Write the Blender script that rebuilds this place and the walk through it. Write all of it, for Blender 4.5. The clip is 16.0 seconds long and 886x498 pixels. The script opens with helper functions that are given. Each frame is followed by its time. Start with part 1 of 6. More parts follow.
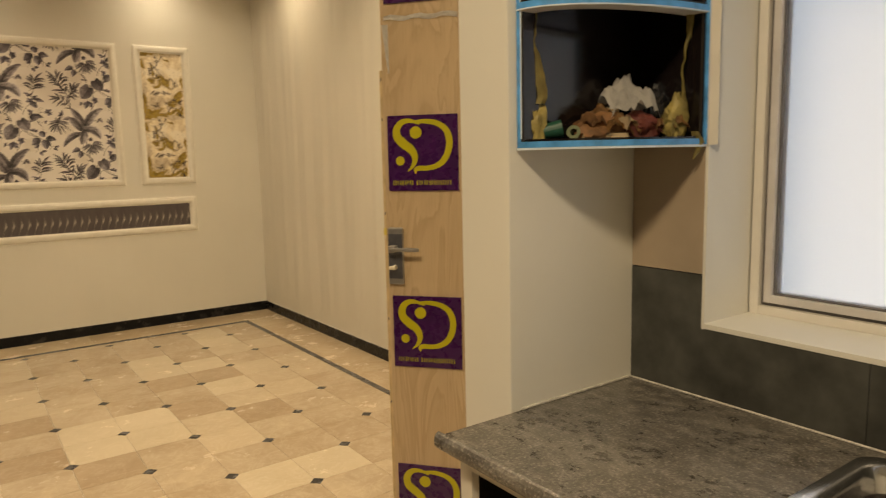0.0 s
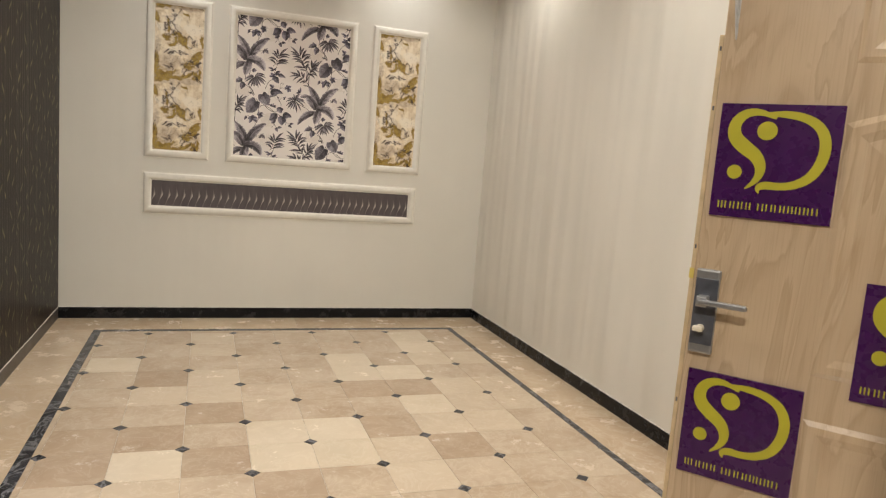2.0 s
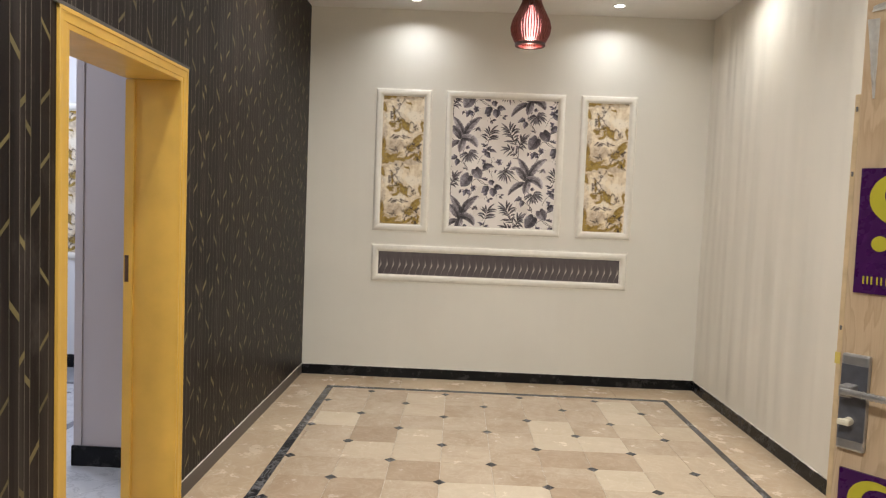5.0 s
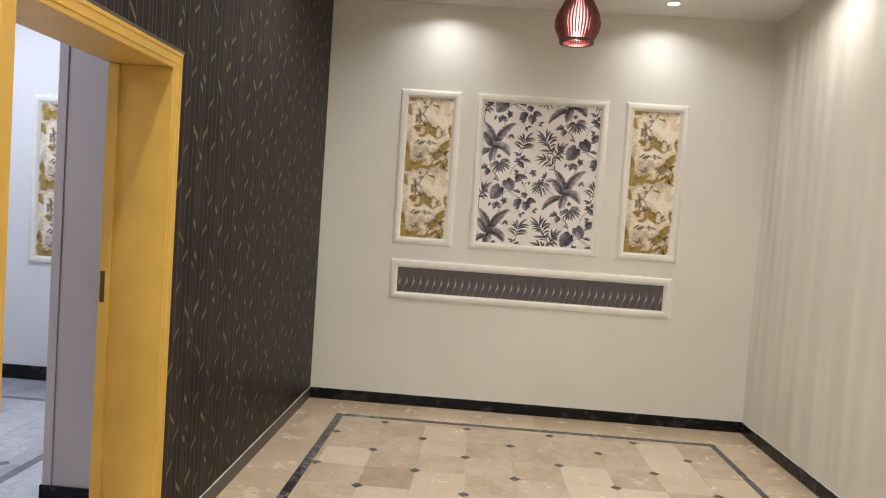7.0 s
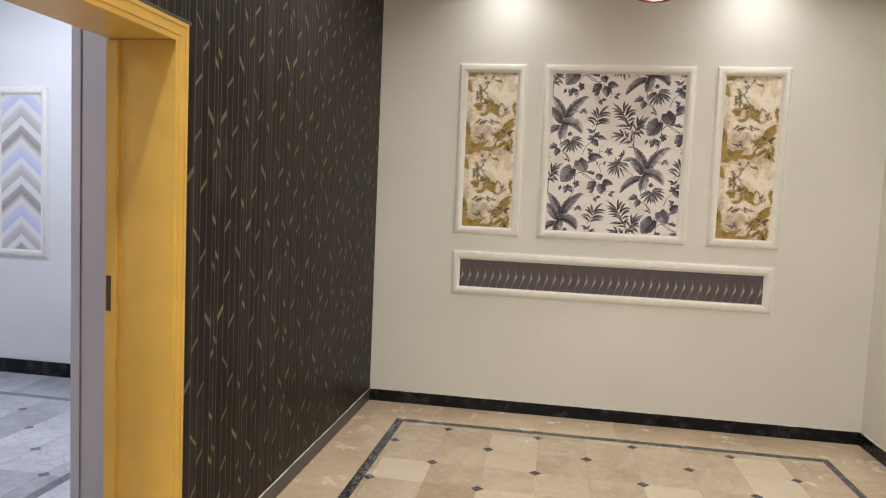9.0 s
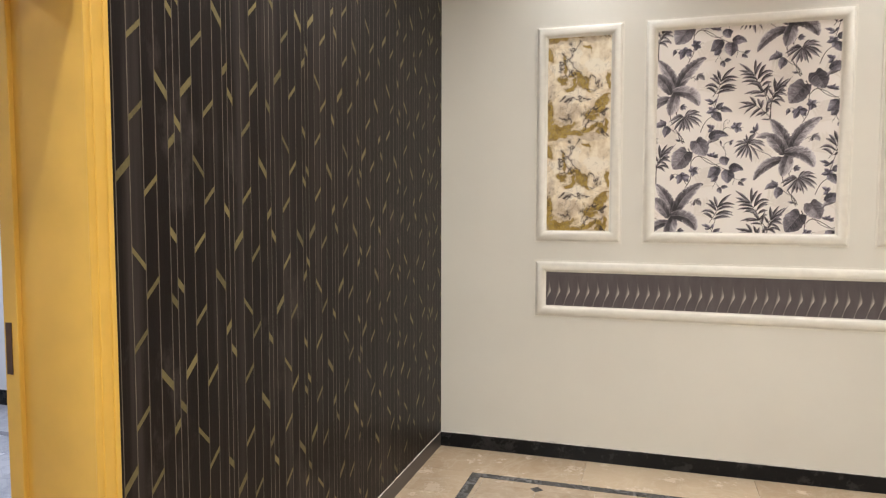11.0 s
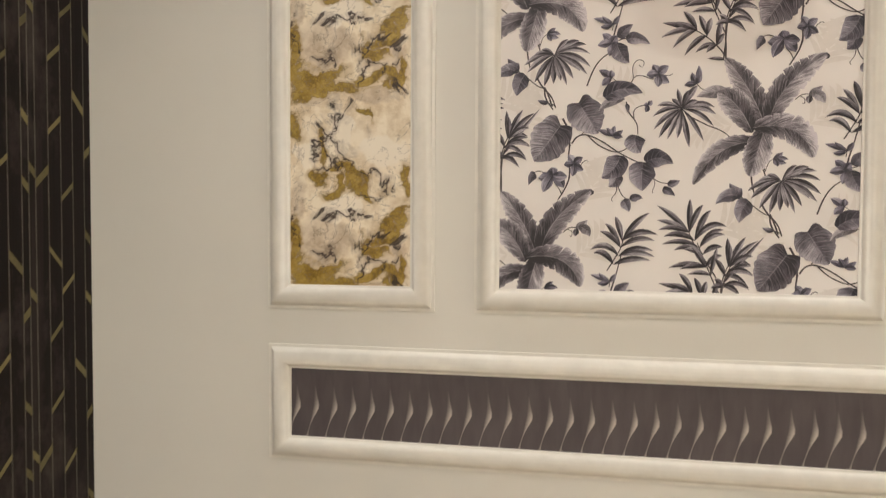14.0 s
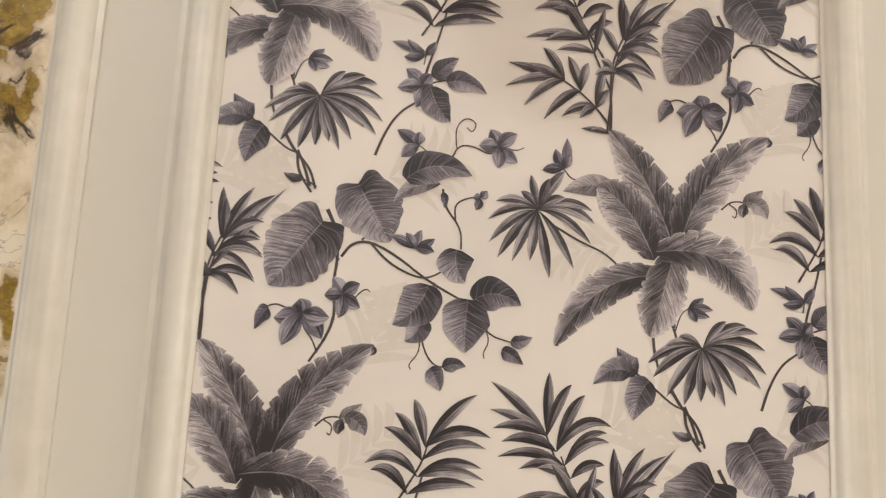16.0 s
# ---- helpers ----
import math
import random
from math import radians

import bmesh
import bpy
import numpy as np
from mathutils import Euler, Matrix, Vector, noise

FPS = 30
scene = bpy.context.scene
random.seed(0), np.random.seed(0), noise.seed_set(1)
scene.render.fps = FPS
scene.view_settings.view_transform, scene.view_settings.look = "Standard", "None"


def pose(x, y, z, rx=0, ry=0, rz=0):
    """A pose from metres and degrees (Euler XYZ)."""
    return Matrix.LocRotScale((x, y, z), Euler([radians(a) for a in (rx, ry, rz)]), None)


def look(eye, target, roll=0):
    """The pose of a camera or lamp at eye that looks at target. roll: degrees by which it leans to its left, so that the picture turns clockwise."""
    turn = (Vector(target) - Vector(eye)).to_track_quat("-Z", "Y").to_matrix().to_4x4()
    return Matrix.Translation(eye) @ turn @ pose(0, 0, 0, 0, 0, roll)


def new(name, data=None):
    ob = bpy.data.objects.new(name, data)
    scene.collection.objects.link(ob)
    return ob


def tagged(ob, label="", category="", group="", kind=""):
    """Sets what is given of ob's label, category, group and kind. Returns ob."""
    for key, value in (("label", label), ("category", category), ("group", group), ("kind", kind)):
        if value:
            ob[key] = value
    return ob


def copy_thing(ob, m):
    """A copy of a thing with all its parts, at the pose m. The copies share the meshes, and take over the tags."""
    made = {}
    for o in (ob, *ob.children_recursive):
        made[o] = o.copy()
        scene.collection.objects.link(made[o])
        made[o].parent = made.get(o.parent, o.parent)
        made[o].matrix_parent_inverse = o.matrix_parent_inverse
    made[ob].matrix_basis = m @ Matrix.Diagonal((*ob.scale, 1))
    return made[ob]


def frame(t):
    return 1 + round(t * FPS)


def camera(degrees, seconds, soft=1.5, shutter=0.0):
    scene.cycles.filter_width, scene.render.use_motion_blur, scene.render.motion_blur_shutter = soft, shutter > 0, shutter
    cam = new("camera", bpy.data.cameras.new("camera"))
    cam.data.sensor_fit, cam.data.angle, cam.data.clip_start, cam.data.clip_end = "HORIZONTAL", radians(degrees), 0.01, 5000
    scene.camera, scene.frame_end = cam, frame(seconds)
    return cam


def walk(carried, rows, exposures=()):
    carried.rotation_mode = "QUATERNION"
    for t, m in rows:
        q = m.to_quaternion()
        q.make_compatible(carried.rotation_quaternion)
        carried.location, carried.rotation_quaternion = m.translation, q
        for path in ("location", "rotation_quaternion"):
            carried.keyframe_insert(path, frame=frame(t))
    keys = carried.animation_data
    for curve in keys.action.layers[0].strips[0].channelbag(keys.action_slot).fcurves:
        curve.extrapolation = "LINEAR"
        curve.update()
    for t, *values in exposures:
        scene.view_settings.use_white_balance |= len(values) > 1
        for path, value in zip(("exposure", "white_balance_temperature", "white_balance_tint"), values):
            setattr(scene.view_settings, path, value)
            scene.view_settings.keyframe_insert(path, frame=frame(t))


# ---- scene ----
cam = camera(65.4, 16.0, soft=1.15, shutter=0.2)
PATH = [
    (0, (0.266, 0.661, 1.513), (1.419, 2.273, 1.249), -1.3),
    (0.5, (0.3, 0.712, 1.496), (1.173, 2.485, 1.187), 1.0),
    (1, (0.32, 0.936, 1.483), (1.005, 2.781, 1.126), 2.0),
    (1.5, (0.33, 1.19, 1.489), (0.991, 3.056, 1.206), 3.3),
    (2, (0.405, 1.403, 1.479), (1.061, 3.275, 1.222), 4.5),
    (2.5, (0.464, 1.511, 1.476), (1.053, 3.416, 1.327), 9.3),
    (3, (0.506, 1.506, 1.475), (0.914, 3.452, 1.253), 10.8),
    (3.5, (0.505, 1.406, 1.483), (0.801, 3.366, 1.216), 9.1),
    (4, (0.526, 1.302, 1.507), (0.743, 3.272, 1.24), 5.7),
    (4.5, (0.632, 1.282, 1.529), (0.714, 3.273, 1.359), 2.7),
    (5, (0.693, 1.28, 1.541), (0.653, 3.276, 1.422), 2.3),
    (5.2, (0.692, 1.317, 1.539), (0.627, 3.313, 1.434), 2.3),
    (7.5, (0.605, 1.916, 1.58), (0.512, 3.911, 1.483), 4.1),
    (8, (0.668, 1.979, 1.558), (0.485, 3.966, 1.427), 3.8),
    (8.2, (0.682, 2.023, 1.567), (0.4, 3.996, 1.398), 3.3),
    (10.3, (0.702, 2.948, 1.594), (0.34, 4.913, 1.505), 1.8),
    (10.5, (0.711, 3.035, 1.582), (0.259, 4.982, 1.496), 1.0),
    (11, (0.618, 3.289, 1.549), (0.031, 5.196, 1.414), 0.1),
    (11.5, (0.551, 3.589, 1.536), (-0.041, 5.481, 1.271), 0.6),
    (12, (0.568, 3.964, 1.537), (-0.011, 5.856, 1.247), -0.5),
    (12.5, (0.613, 4.344, 1.535), (0.051, 6.239, 1.227), -1.4),
    (13, (0.65, 4.734, 1.558), (0.154, 6.657, 1.317), -1.3),
    (13.5, (0.783, 5.159, 1.517), (0.39, 7.113, 1.351), -0.9),
    (14, (0.796, 5.493, 1.562), (0.444, 7.46, 1.491), 0.3),
    (14.5, (0.749, 5.813, 1.6), (0.462, 7.791, 1.674), 2.7),
    (15, (0.783, 6.079, 1.615), (0.657, 8.073, 1.708), 3.4),
    (15.5, (0.866, 6.304, 1.651), (0.842, 8.288, 1.903), 3.2),
    (16, (0.912, 6.412, 1.666), (0.996, 8.392, 1.938), 3.0),
]
EXPOSURES = [(0.0, -0.50, 10500, 10), (0.5, -0.22, 7700, 10), (1.0, -0.15, 7000, 10), (1.5, -0.13, 6380, 10), (2.5, -0.12, 6400, 10), (3.0, -0.18, 6150, 10), (3.5, -0.16, 6200, 10), (4.5, -0.04, 6150, 10), (5.0, -0.05, 6150, 10), (8.0, -0.08, 6150, 10), (10.5, 0.16, 6120, 10),
             (11.5, 0.35, 6000, 10), (12.5, 0.45, 6350, 10), (13.5, 0.10, 6350, 10), (14.0, 0.02, 6320, 10), (15.0, -0.08, 6400, 10), (16.0, 0.1, 6350, 10)]
walk(cam, [(t, look(eye, target, roll)) for t, eye, target, roll in PATH], EXPOSURES)

# ---- plan, in metres ----
WEST, EAST, NORTH, CEIL = -0.665, 2.85, 7.42, 3.26
STUB_X, STUB_S, STUB_N = 1.317, 1.865, 2.045
WINDOW_X = 1.764
DOOR_S, DOOR_N, DOOR_TOP = 3.645, 4.605, 2.10
BACK_W = -0.905
SOUTH = -1.6

# ---- light ----
world = bpy.data.worlds.new("world")
scene.world = world
world.use_nodes = True
sky = world.node_tree.nodes.new("ShaderNodeTexSky")
sky.sky_type = "NISHITA"
sky.sun_disc = False
sky.sun_elevation, sky.sun_rotation = radians(40), radians(120)
world.node_tree.links.new(sky.outputs[0], world.node_tree.nodes["Background"].inputs[0])
world.node_tree.nodes["Background"].inputs[1].default_value = 0.1

# Mid-ceiling pair (last two) unseen, added to brighten the room; west pair only assumed.
DOWNLIGHTS_AND_FILL = [(0.27, 7.10), (1.95, 7.10), (2.52, 6.30), (2.52, 4.5), (2.52, 2.9), (-0.3, 5.75), (-0.3, 3.2),
              (1.1, 5.0), (1.1, 3.2)]
DOWN_WATTS, DOWN_COLOR = (4.0, 4.0, 6.6, 9.0, 9.0, 13.0, 12.5, 22.0, 21.5), (1.0, 0.93, 0.83)


def lamp(name, kind, where, watts, color, size=0.1, aim=None, **more):
    data = bpy.data.lights.new(name, kind)
    data.energy, data.color = watts, color
    if kind == "AREA":
        data.shape, data.size = "DISK", size
    else:
        data.shadow_soft_size = size
    for k, v in more.items():
        if k == "spread":
            data.spread = v
        if k == "spot_size":
            data.spot_size = v
        if k == "spot_blend":
            data.spot_blend = v
    ob = new(name, data)
    ob.matrix_world = look(where, aim) if aim else Matrix.Translation(where)
    return ob


for (px, py), watts in zip(DOWNLIGHTS_AND_FILL, DOWN_WATTS):
    lamp("downlight_and_fill_lamp", "AREA", (px, py, CEIL - 0.012), watts, (1.0, 0.95, 0.90) if py > 7 else DOWN_COLOR, 0.08, spread=radians(146 if py > 7 else 155))
# kitchen lamp, and unseen cool fill added for the next room's far wall and pier
lamp("kitchen_lamp", "AREA", (-0.40, 0.62, CEIL - 0.03), 98, (1.0, 0.94, 0.85), 0.42)
lamp("next_room_fill_lamp", "AREA", (-3.0, 6.1, CEIL - 0.03), 36, (0.84, 0.88, 1.0), 0.3)
lamp("next_room_fill_lamp", "AREA", (-2.6, 3.9, CEIL - 0.03), 26, (0.90, 0.90, 1.0), 0.3)


# ---- material helpers ----
class Nodes:
    """Short hand for a node material."""

    def __init__(self, name):
        self.mat = bpy.data.materials.new(name)
        self.mat.use_nodes = True
        self.t = self.mat.node_tree
        self.bsdf = self.t.nodes["Principled BSDF"]

    def put(self, sock, value):
        if isinstance(value, bpy.types.NodeSocket):
            self.t.links.new(value, sock)
        elif isinstance(value, (tuple, list)) and len(value) == 3 and sock.type == "RGBA":
            sock.default_value = (*value, 1)
        else:
            sock.default_value = value

    def coord(self, which="Object"):
        return self.t.nodes.new("ShaderNodeTexCoord").outputs[which]

    def mapping(self, vec, scale=(1, 1, 1), loc=(0, 0, 0)):
        n = self.t.nodes.new("ShaderNodeMapping")
        self.put(n.inputs["Vector"], vec)
        n.inputs["Scale"].default_value, n.inputs["Location"].default_value = scale, loc
        return n.outputs[0]

    def noise(self, scale, detail=4, vec=None, rough=0.55, dist=0.0):
        n = self.t.nodes.new("ShaderNodeTexNoise")
        n.inputs["Scale"].default_value, n.inputs["Detail"].default_value = scale, detail
        n.inputs["Roughness"].default_value, n.inputs["Distortion"].default_value = rough, dist
        self.put(n.inputs["Vector"], vec if vec is not None else self.coord())
        return n.outputs["Fac"]

    def noise_col(self, scale, detail=4, vec=None):
        n = self.t.nodes.new("ShaderNodeTexNoise")
        n.inputs["Scale"].default_value, n.inputs["Detail"].default_value = scale, detail
        self.put(n.inputs["Vector"], vec if vec is not None else self.coord())
        return n.outputs["Color"]

    def ramp(self, fac, stops):
        n = self.t.nodes.new("ShaderNodeValToRGB")
        while len(n.color_ramp.elements) < len(stops):
            n.color_ramp.elements.new(0.5)
        for e, (p, c) in zip(n.color_ramp.elements, stops):
            e.position = p
            e.color = (*c, 1) if isinstance(c, tuple) else (c, c, c, 1)
        self.put(n.inputs[0], fac)
        return n.outputs[0]

    def mix(self, fac, a, b, blend="MIX"):
        n = self.t.nodes.new("ShaderNodeMix")
        n.data_type, n.blend_type = "RGBA", blend
        self.put(n.inputs[0], fac)
        self.put(n.inputs[6], a)
        self.put(n.inputs[7], b)
        return n.outputs[2]

    def math(self, op, a, b=0.0, c=0.0):
        n = self.t.nodes.new("ShaderNodeMath")
        n.operation = op
        for s, v in zip(n.inputs, (a, b, c)):
            self.put(s, v)
        return n.outputs[0]

    def vmath(self, op, a, b):
        n = self.t.nodes.new("ShaderNodeVectorMath")
        n.operation = op
        self.put(n.inputs[0], a)
        self.put(n.inputs[1], b)
        return n.outputs[0]

    def xyz(self, vec):
        n = self.t.nodes.new("ShaderNodeSeparateXYZ")
        self.put(n.inputs[0], vec)
        return n.outputs

    def join(self, x, y, z):
        n = self.t.nodes.new("ShaderNodeCombineXYZ")
        for s, v in zip(n.inputs, (x, y, z)):
            self.put(s, v)
        return n.outputs[0]

    def rand(self):
        return self.t.nodes.new("ShaderNodeObjectInfo").outputs["Random"]

    def island(self):
        return self.t.nodes.new("ShaderNodeNewGeometry").outputs["Random Per Island"]

    def bump(self, height, strength=0.2, distance=0.002):
        n = self.t.nodes.new("ShaderNodeBump")
        n.inputs["Strength"].default_value, n.inputs["Distance"].default_value = strength, distance
        self.put(n.inputs["Height"], height)
        self.t.links.new(n.outputs[0], self.bsdf.inputs["Normal"])

    def out(self, color=None, rough=None, metal=None, **more):
        if color is not None:
            self.put(self.bsdf.inputs["Base Color"], color)
        if rough is not None:
            self.put(self.bsdf.inputs["Roughness"], rough)
        if metal is not None:
            self.put(self.bsdf.inputs["Metallic"], metal)
        for k, v in more.items():
            self.put(self.bsdf.inputs[k.replace("_", " ")], v)
        return self.mat


def plain(name, color, rough=0.5, metal=0.0, vary=0.12, scale=9.0, bump=0.08, fine=140.0):
    """A painted or moulded surface with faint blotches and fine grain."""
    n = Nodes(name)
    f = n.noise(scale, 5)
    lo, hi = tuple(c * (1 - vary) for c in color), tuple(min(1, c * (1 + vary * 0.6)) for c in color)
    n.bump(n.noise(fine, 3), bump, 0.001)
    r = n.math("MULTIPLY_ADD", n.noise(scale * 3, 3), 0.16, rough - 0.08)
    return n.out(n.ramp(f, [(0.3, lo), (0.7, hi)]), r, metal)


def wall_paint(name, color, waves=2.0, pitch=3.2):
    """Emulsion over hand-floated plaster: soft upright waviness and roller stipple."""
    n = Nodes(name)
    c = n.coord()
    wavy = n.noise(1.0, 2, n.mapping(c, (pitch, pitch, pitch * 0.1)))
    blot = n.noise(1.4, 6, c)
    fine = n.noise(260, 2, c)
    col = n.ramp(blot, [(0.25, tuple(v * 0.93 for v in color)), (0.75, color)])
    smudge = n.ramp(n.noise(5.5, 8, c, 0.7), [(0.60, 0.0), (0.80, 1.0)])
    col = n.mix(n.math("MULTIPLY", smudge, 0.05), col, (0.45, 0.42, 0.38))
    h = n.math("ADD", n.math("MULTIPLY", wavy, waves), n.math("MULTIPLY", fine, 0.05))
    n.bump(h, 0.35, 0.012)
    return n.out(col, n.math("MULTIPLY_ADD", blot, 0.12, 0.42))


def marble(name, lo, hi, vein, rough=0.16, scale=3.0, veins=0.5, tone=0.5, dusty=0.07):
    """Polished stone tile; each piece has its own tone and its own part of the block."""
    n = Nodes(name)
    r = n.rand()
    c = n.vmath("ADD", n.coord(), n.join(n.math("MULTIPLY", r, 37.0), n.math("MULTIPLY", r, 91.0), 0.0))
    warp = n.vmath("ADD", c, n.vmath("SCALE", n.noise_col(2.2, 4, c), (0, 0, 0)))
    base = n.noise(scale, 8, warp, 0.62, 0.6)
    cloud = n.noise(scale * 0.45, 3, c)
    col = n.ramp(n.math("MULTIPLY_ADD", n.math("SUBTRACT", r, 0.5), tone, n.math("ADD", n.math("MULTIPLY", base, 0.55), n.math("MULTIPLY", cloud, 0.45))),
                 [(0.26, lo), (0.74, hi)])
    v = n.noise(scale * 1.3, 9, c, 0.6, 1.6)
    line = n.ramp(n.math("ABSOLUTE", n.math("SUBTRACT", v, 0.5)), [(0.0, 1.0), (0.035, 0.0)])
    col = n.mix(n.math("MULTIPLY", line, veins), col, vein)
    dust = n.ramp(n.noise(4.5, 9, n.coord(), 0.75), [(0.52, 0.0), (0.82, 1.0)])
    col = n.mix(n.math("MULTIPLY", dust, dusty), col, (0.72, 0.68, 0.62))
    speck = n.ramp(n.noise(34, 2, n.coord()), [(0.815, 0.0), (0.825, 1.0)])
    col = n.mix(n.math("MULTIPLY", speck, 0.4), col, (0.80, 0.78, 0.74))
    n.bump(n.noise(160, 2), 0.03, 0.0006)
    return n.out(col, n.math("ADD", n.math("MULTIPLY", dust, 0.32), rough))


WALL = wall_paint("wall_paint_ivory", (0.76, 0.745, 0.68))
WALL_EAST = wall_paint("wall_paint_wavy_ivory", (0.77, 0.74, 0.665), 26.0, 2.5)
WALL_COOL = wall_paint("wall_paint_cool_white", (0.80, 0.80, 0.80))
WALL_MAUVE = wall_paint("wall_paint_grey", (0.70, 0.63, 0.62))
CEILING = wall_paint("ceiling_paint", (0.80, 0.79, 0.76))
MOULD = plain("moulding_paint", (0.80, 0.78, 0.71), 0.34, vary=0.06, scale=20, bump=0.05)
BEIGE = marble("beige_marble", (0.40, 0.295, 0.20), (0.62, 0.515, 0.39), (0.74, 0.64, 0.50), 0.17, 5.0, 0.22, 0.14)
BEIGE_PALE = marble("pale_beige_marble", (0.52, 0.415, 0.30), (0.66, 0.555, 0.42), (0.76, 0.67, 0.53), 0.17, 4.5, 0.2, 0.12)
BEIGE_BROWN = marble("brown_beige_marble", (0.35, 0.25, 0.165), (0.53, 0.415, 0.30), (0.66, 0.55, 0.42), 0.17, 5.5, 0.25, 0.14)
BEIGE_LIGHT = marble("cream_marble", (0.58, 0.485, 0.355), (0.70, 0.60, 0.46), (0.80, 0.72, 0.58), 0.17, 4.0, 0.2, 0.2)
MARGIN = marble("margin_marble", (0.47, 0.35, 0.235), (0.66, 0.54, 0.39), (0.72, 0.62, 0.48), 0.2, 3.0, 0.3, 0.25, 0.38)
BLACK = marble("black_marble", (0.018, 0.018, 0.022), (0.05, 0.05, 0.056), (0.40, 0.40, 0.42), 0.2, 4.0, 0.45, 0.1)
GREY_MARBLE = marble("grey_white_marble", (0.36, 0.37, 0.40), (0.70, 0.71, 0.74), (0.30, 0.31, 0.35), 0.14, 3.2, 0.4, 0.4)
GREY_DARK = marble("grey_marble", (0.14, 0.14, 0.16), (0.25, 0.25, 0.28), (0.4, 0.4, 0.42), 0.16, 4.0, 0.3, 0.2)
GROUT = plain("grout", (0.62, 0.56, 0.46), 0.8, vary=0.2, scale=30, bump=0.2)
YELLOW = plain("mustard_gloss_paint", (0.70, 0.435, 0.078), 0.33, vary=0.10, scale=5, bump=0.10, fine=60)
STEEL = plain("brushed_steel", (0.42, 0.41, 0.40), 0.36, 0.7, vary=0.15, scale=40)
CHROME = plain("chrome", (0.62, 0.62, 0.63), 0.16, 1.0, vary=0.05, scale=40)
DARK_STEEL = plain("gunmetal", (0.17, 0.175, 0.20), 0.34, 0.6, vary=0.2, scale=40)
PVC = plain("window_pvc", (0.74, 0.71, 0.66), 0.4, vary=0.05)
GASKET = plain("rubber_gasket", (0.13, 0.12, 0.12), 0.6)
WHITE_LAM = plain("white_laminate", (0.70, 0.66, 0.58), 0.35, vary=0.06)
FILM = plain("blue_protective_film", (0.06, 0.33, 0.72), 0.30, vary=0.35, scale=25, bump=0.3, fine=90)
FILM_PALE = plain("pale_film_edge", (0.62, 0.72, 0.80), 0.4)
ESPRESSO = plain("dark_brown_laminate", (0.010, 0.007, 0.007), 0.14, vary=0.3, scale=6)
GREY_TILE = plain("slate_grey_tile", (0.066, 0.067, 0.061), 0.38, vary=0.60, scale=8, bump=0.2, fine=70)
TAN_TILE = plain("tan_tile", (0.40, 0.315, 0.235), 0.42, vary=0.15, scale=4, bump=0.1, fine=60)
STICKER = plain("purple_sticker", (0.052, 0.008, 0.080), 0.28, vary=0.15, scale=14, bump=0.10, fine=30)
STICKER_INK = plain("olive_yellow_ink", (0.50, 0.45, 0.035), 0.35, vary=0.06, scale=20)


def skirting_stone():
    """Black granite with a dusty top edge."""
    n = Nodes("black_skirting_stone")
    c = n.coord()
    dust = n.ramp(n.noise(7, 9, c, 0.75), [(0.50, 0.0), (0.80, 1.0)])
    col = n.mix(n.math("MULTIPLY", dust, 0.14), (0.009, 0.0095, 0.011), (0.30, 0.28, 0.27))
    return n.out(col, n.math("MULTIPLY_ADD", dust, 0.35, 0.22), Specular_IOR_Level=0.2)


def dusty_skirting():
    n = Nodes("dusty_grey_skirting")
    dust = n.ramp(n.noise(5, 9, n.coord(), 0.75), [(0.35, 0.0), (0.7, 1.0)])
    return n.out(n.mix(dust, (0.035, 0.030, 0.028), (0.14, 0.122, 0.11)), n.math("MULTIPLY_ADD", dust, 0.3, 0.3))


def dark_wallpaper():
    """Blackish brown vinyl paper with woven upright grain, chalky wipes and a painted haze of sheen."""
    n = Nodes("dark_brown_wallpaper")
    c = n.coord()
    grain = n.noise(1.0, 4, n.mapping(c, (420, 420, 9)))
    wide = n.noise(1.0, 3, n.mapping(c, (26, 26, 0.8)))
    col = n.ramp(n.math("MULTIPLY_ADD", grain, 0.4, n.math("MULTIPLY", wide, 0.6)), [(0.3, (0.0040, 0.0021, 0.0020)), (0.7, (0.0100, 0.0056, 0.0052))])
    # one pale mask for chalky smudges and the sheen haze put into the colour
    wipe_haze = n.math("MAXIMUM", n.ramp(n.noise(1.0, 7, n.mapping(c, (3.0, 3.0, 1.6)), 0.7), [(0.55, 0.0), (0.82, 1.0)]), n.ramp(n.noise(1.0, 3, n.mapping(c, (11.0, 11.0, 0.35)), 0.6), [(0.52, 0.0), (0.85, 0.8)]))
    col = n.mix(n.math("MULTIPLY", wipe_haze, 0.20), col, (0.44, 0.37, 0.34))
    n.bump(grain, 0.25, 0.0008)
    return n.out(col, n.math("MULTIPLY_ADD", wipe_haze, 0.2, 0.42), Specular_IOR_Level=0.17)


def bronze_print():
    n = Nodes("bronze_ink")
    f = n.noise(90, 4)
    col = n.ramp(n.math("MULTIPLY_ADD", n.island(), 0.5, n.math("MULTIPLY", f, 0.5)), [(0.2, (0.105, 0.088, 0.034)), (0.8, (0.24, 0.20, 0.080))])
    return n.out(col, 0.42, 0.35)


def line_print():
    n = Nodes("taupe_ink")
    return n.out(n.ramp(n.noise(14, 5), [(0.3, (0.066, 0.056, 0.044)), (0.7, (0.145, 0.122, 0.094))]), 0.45)


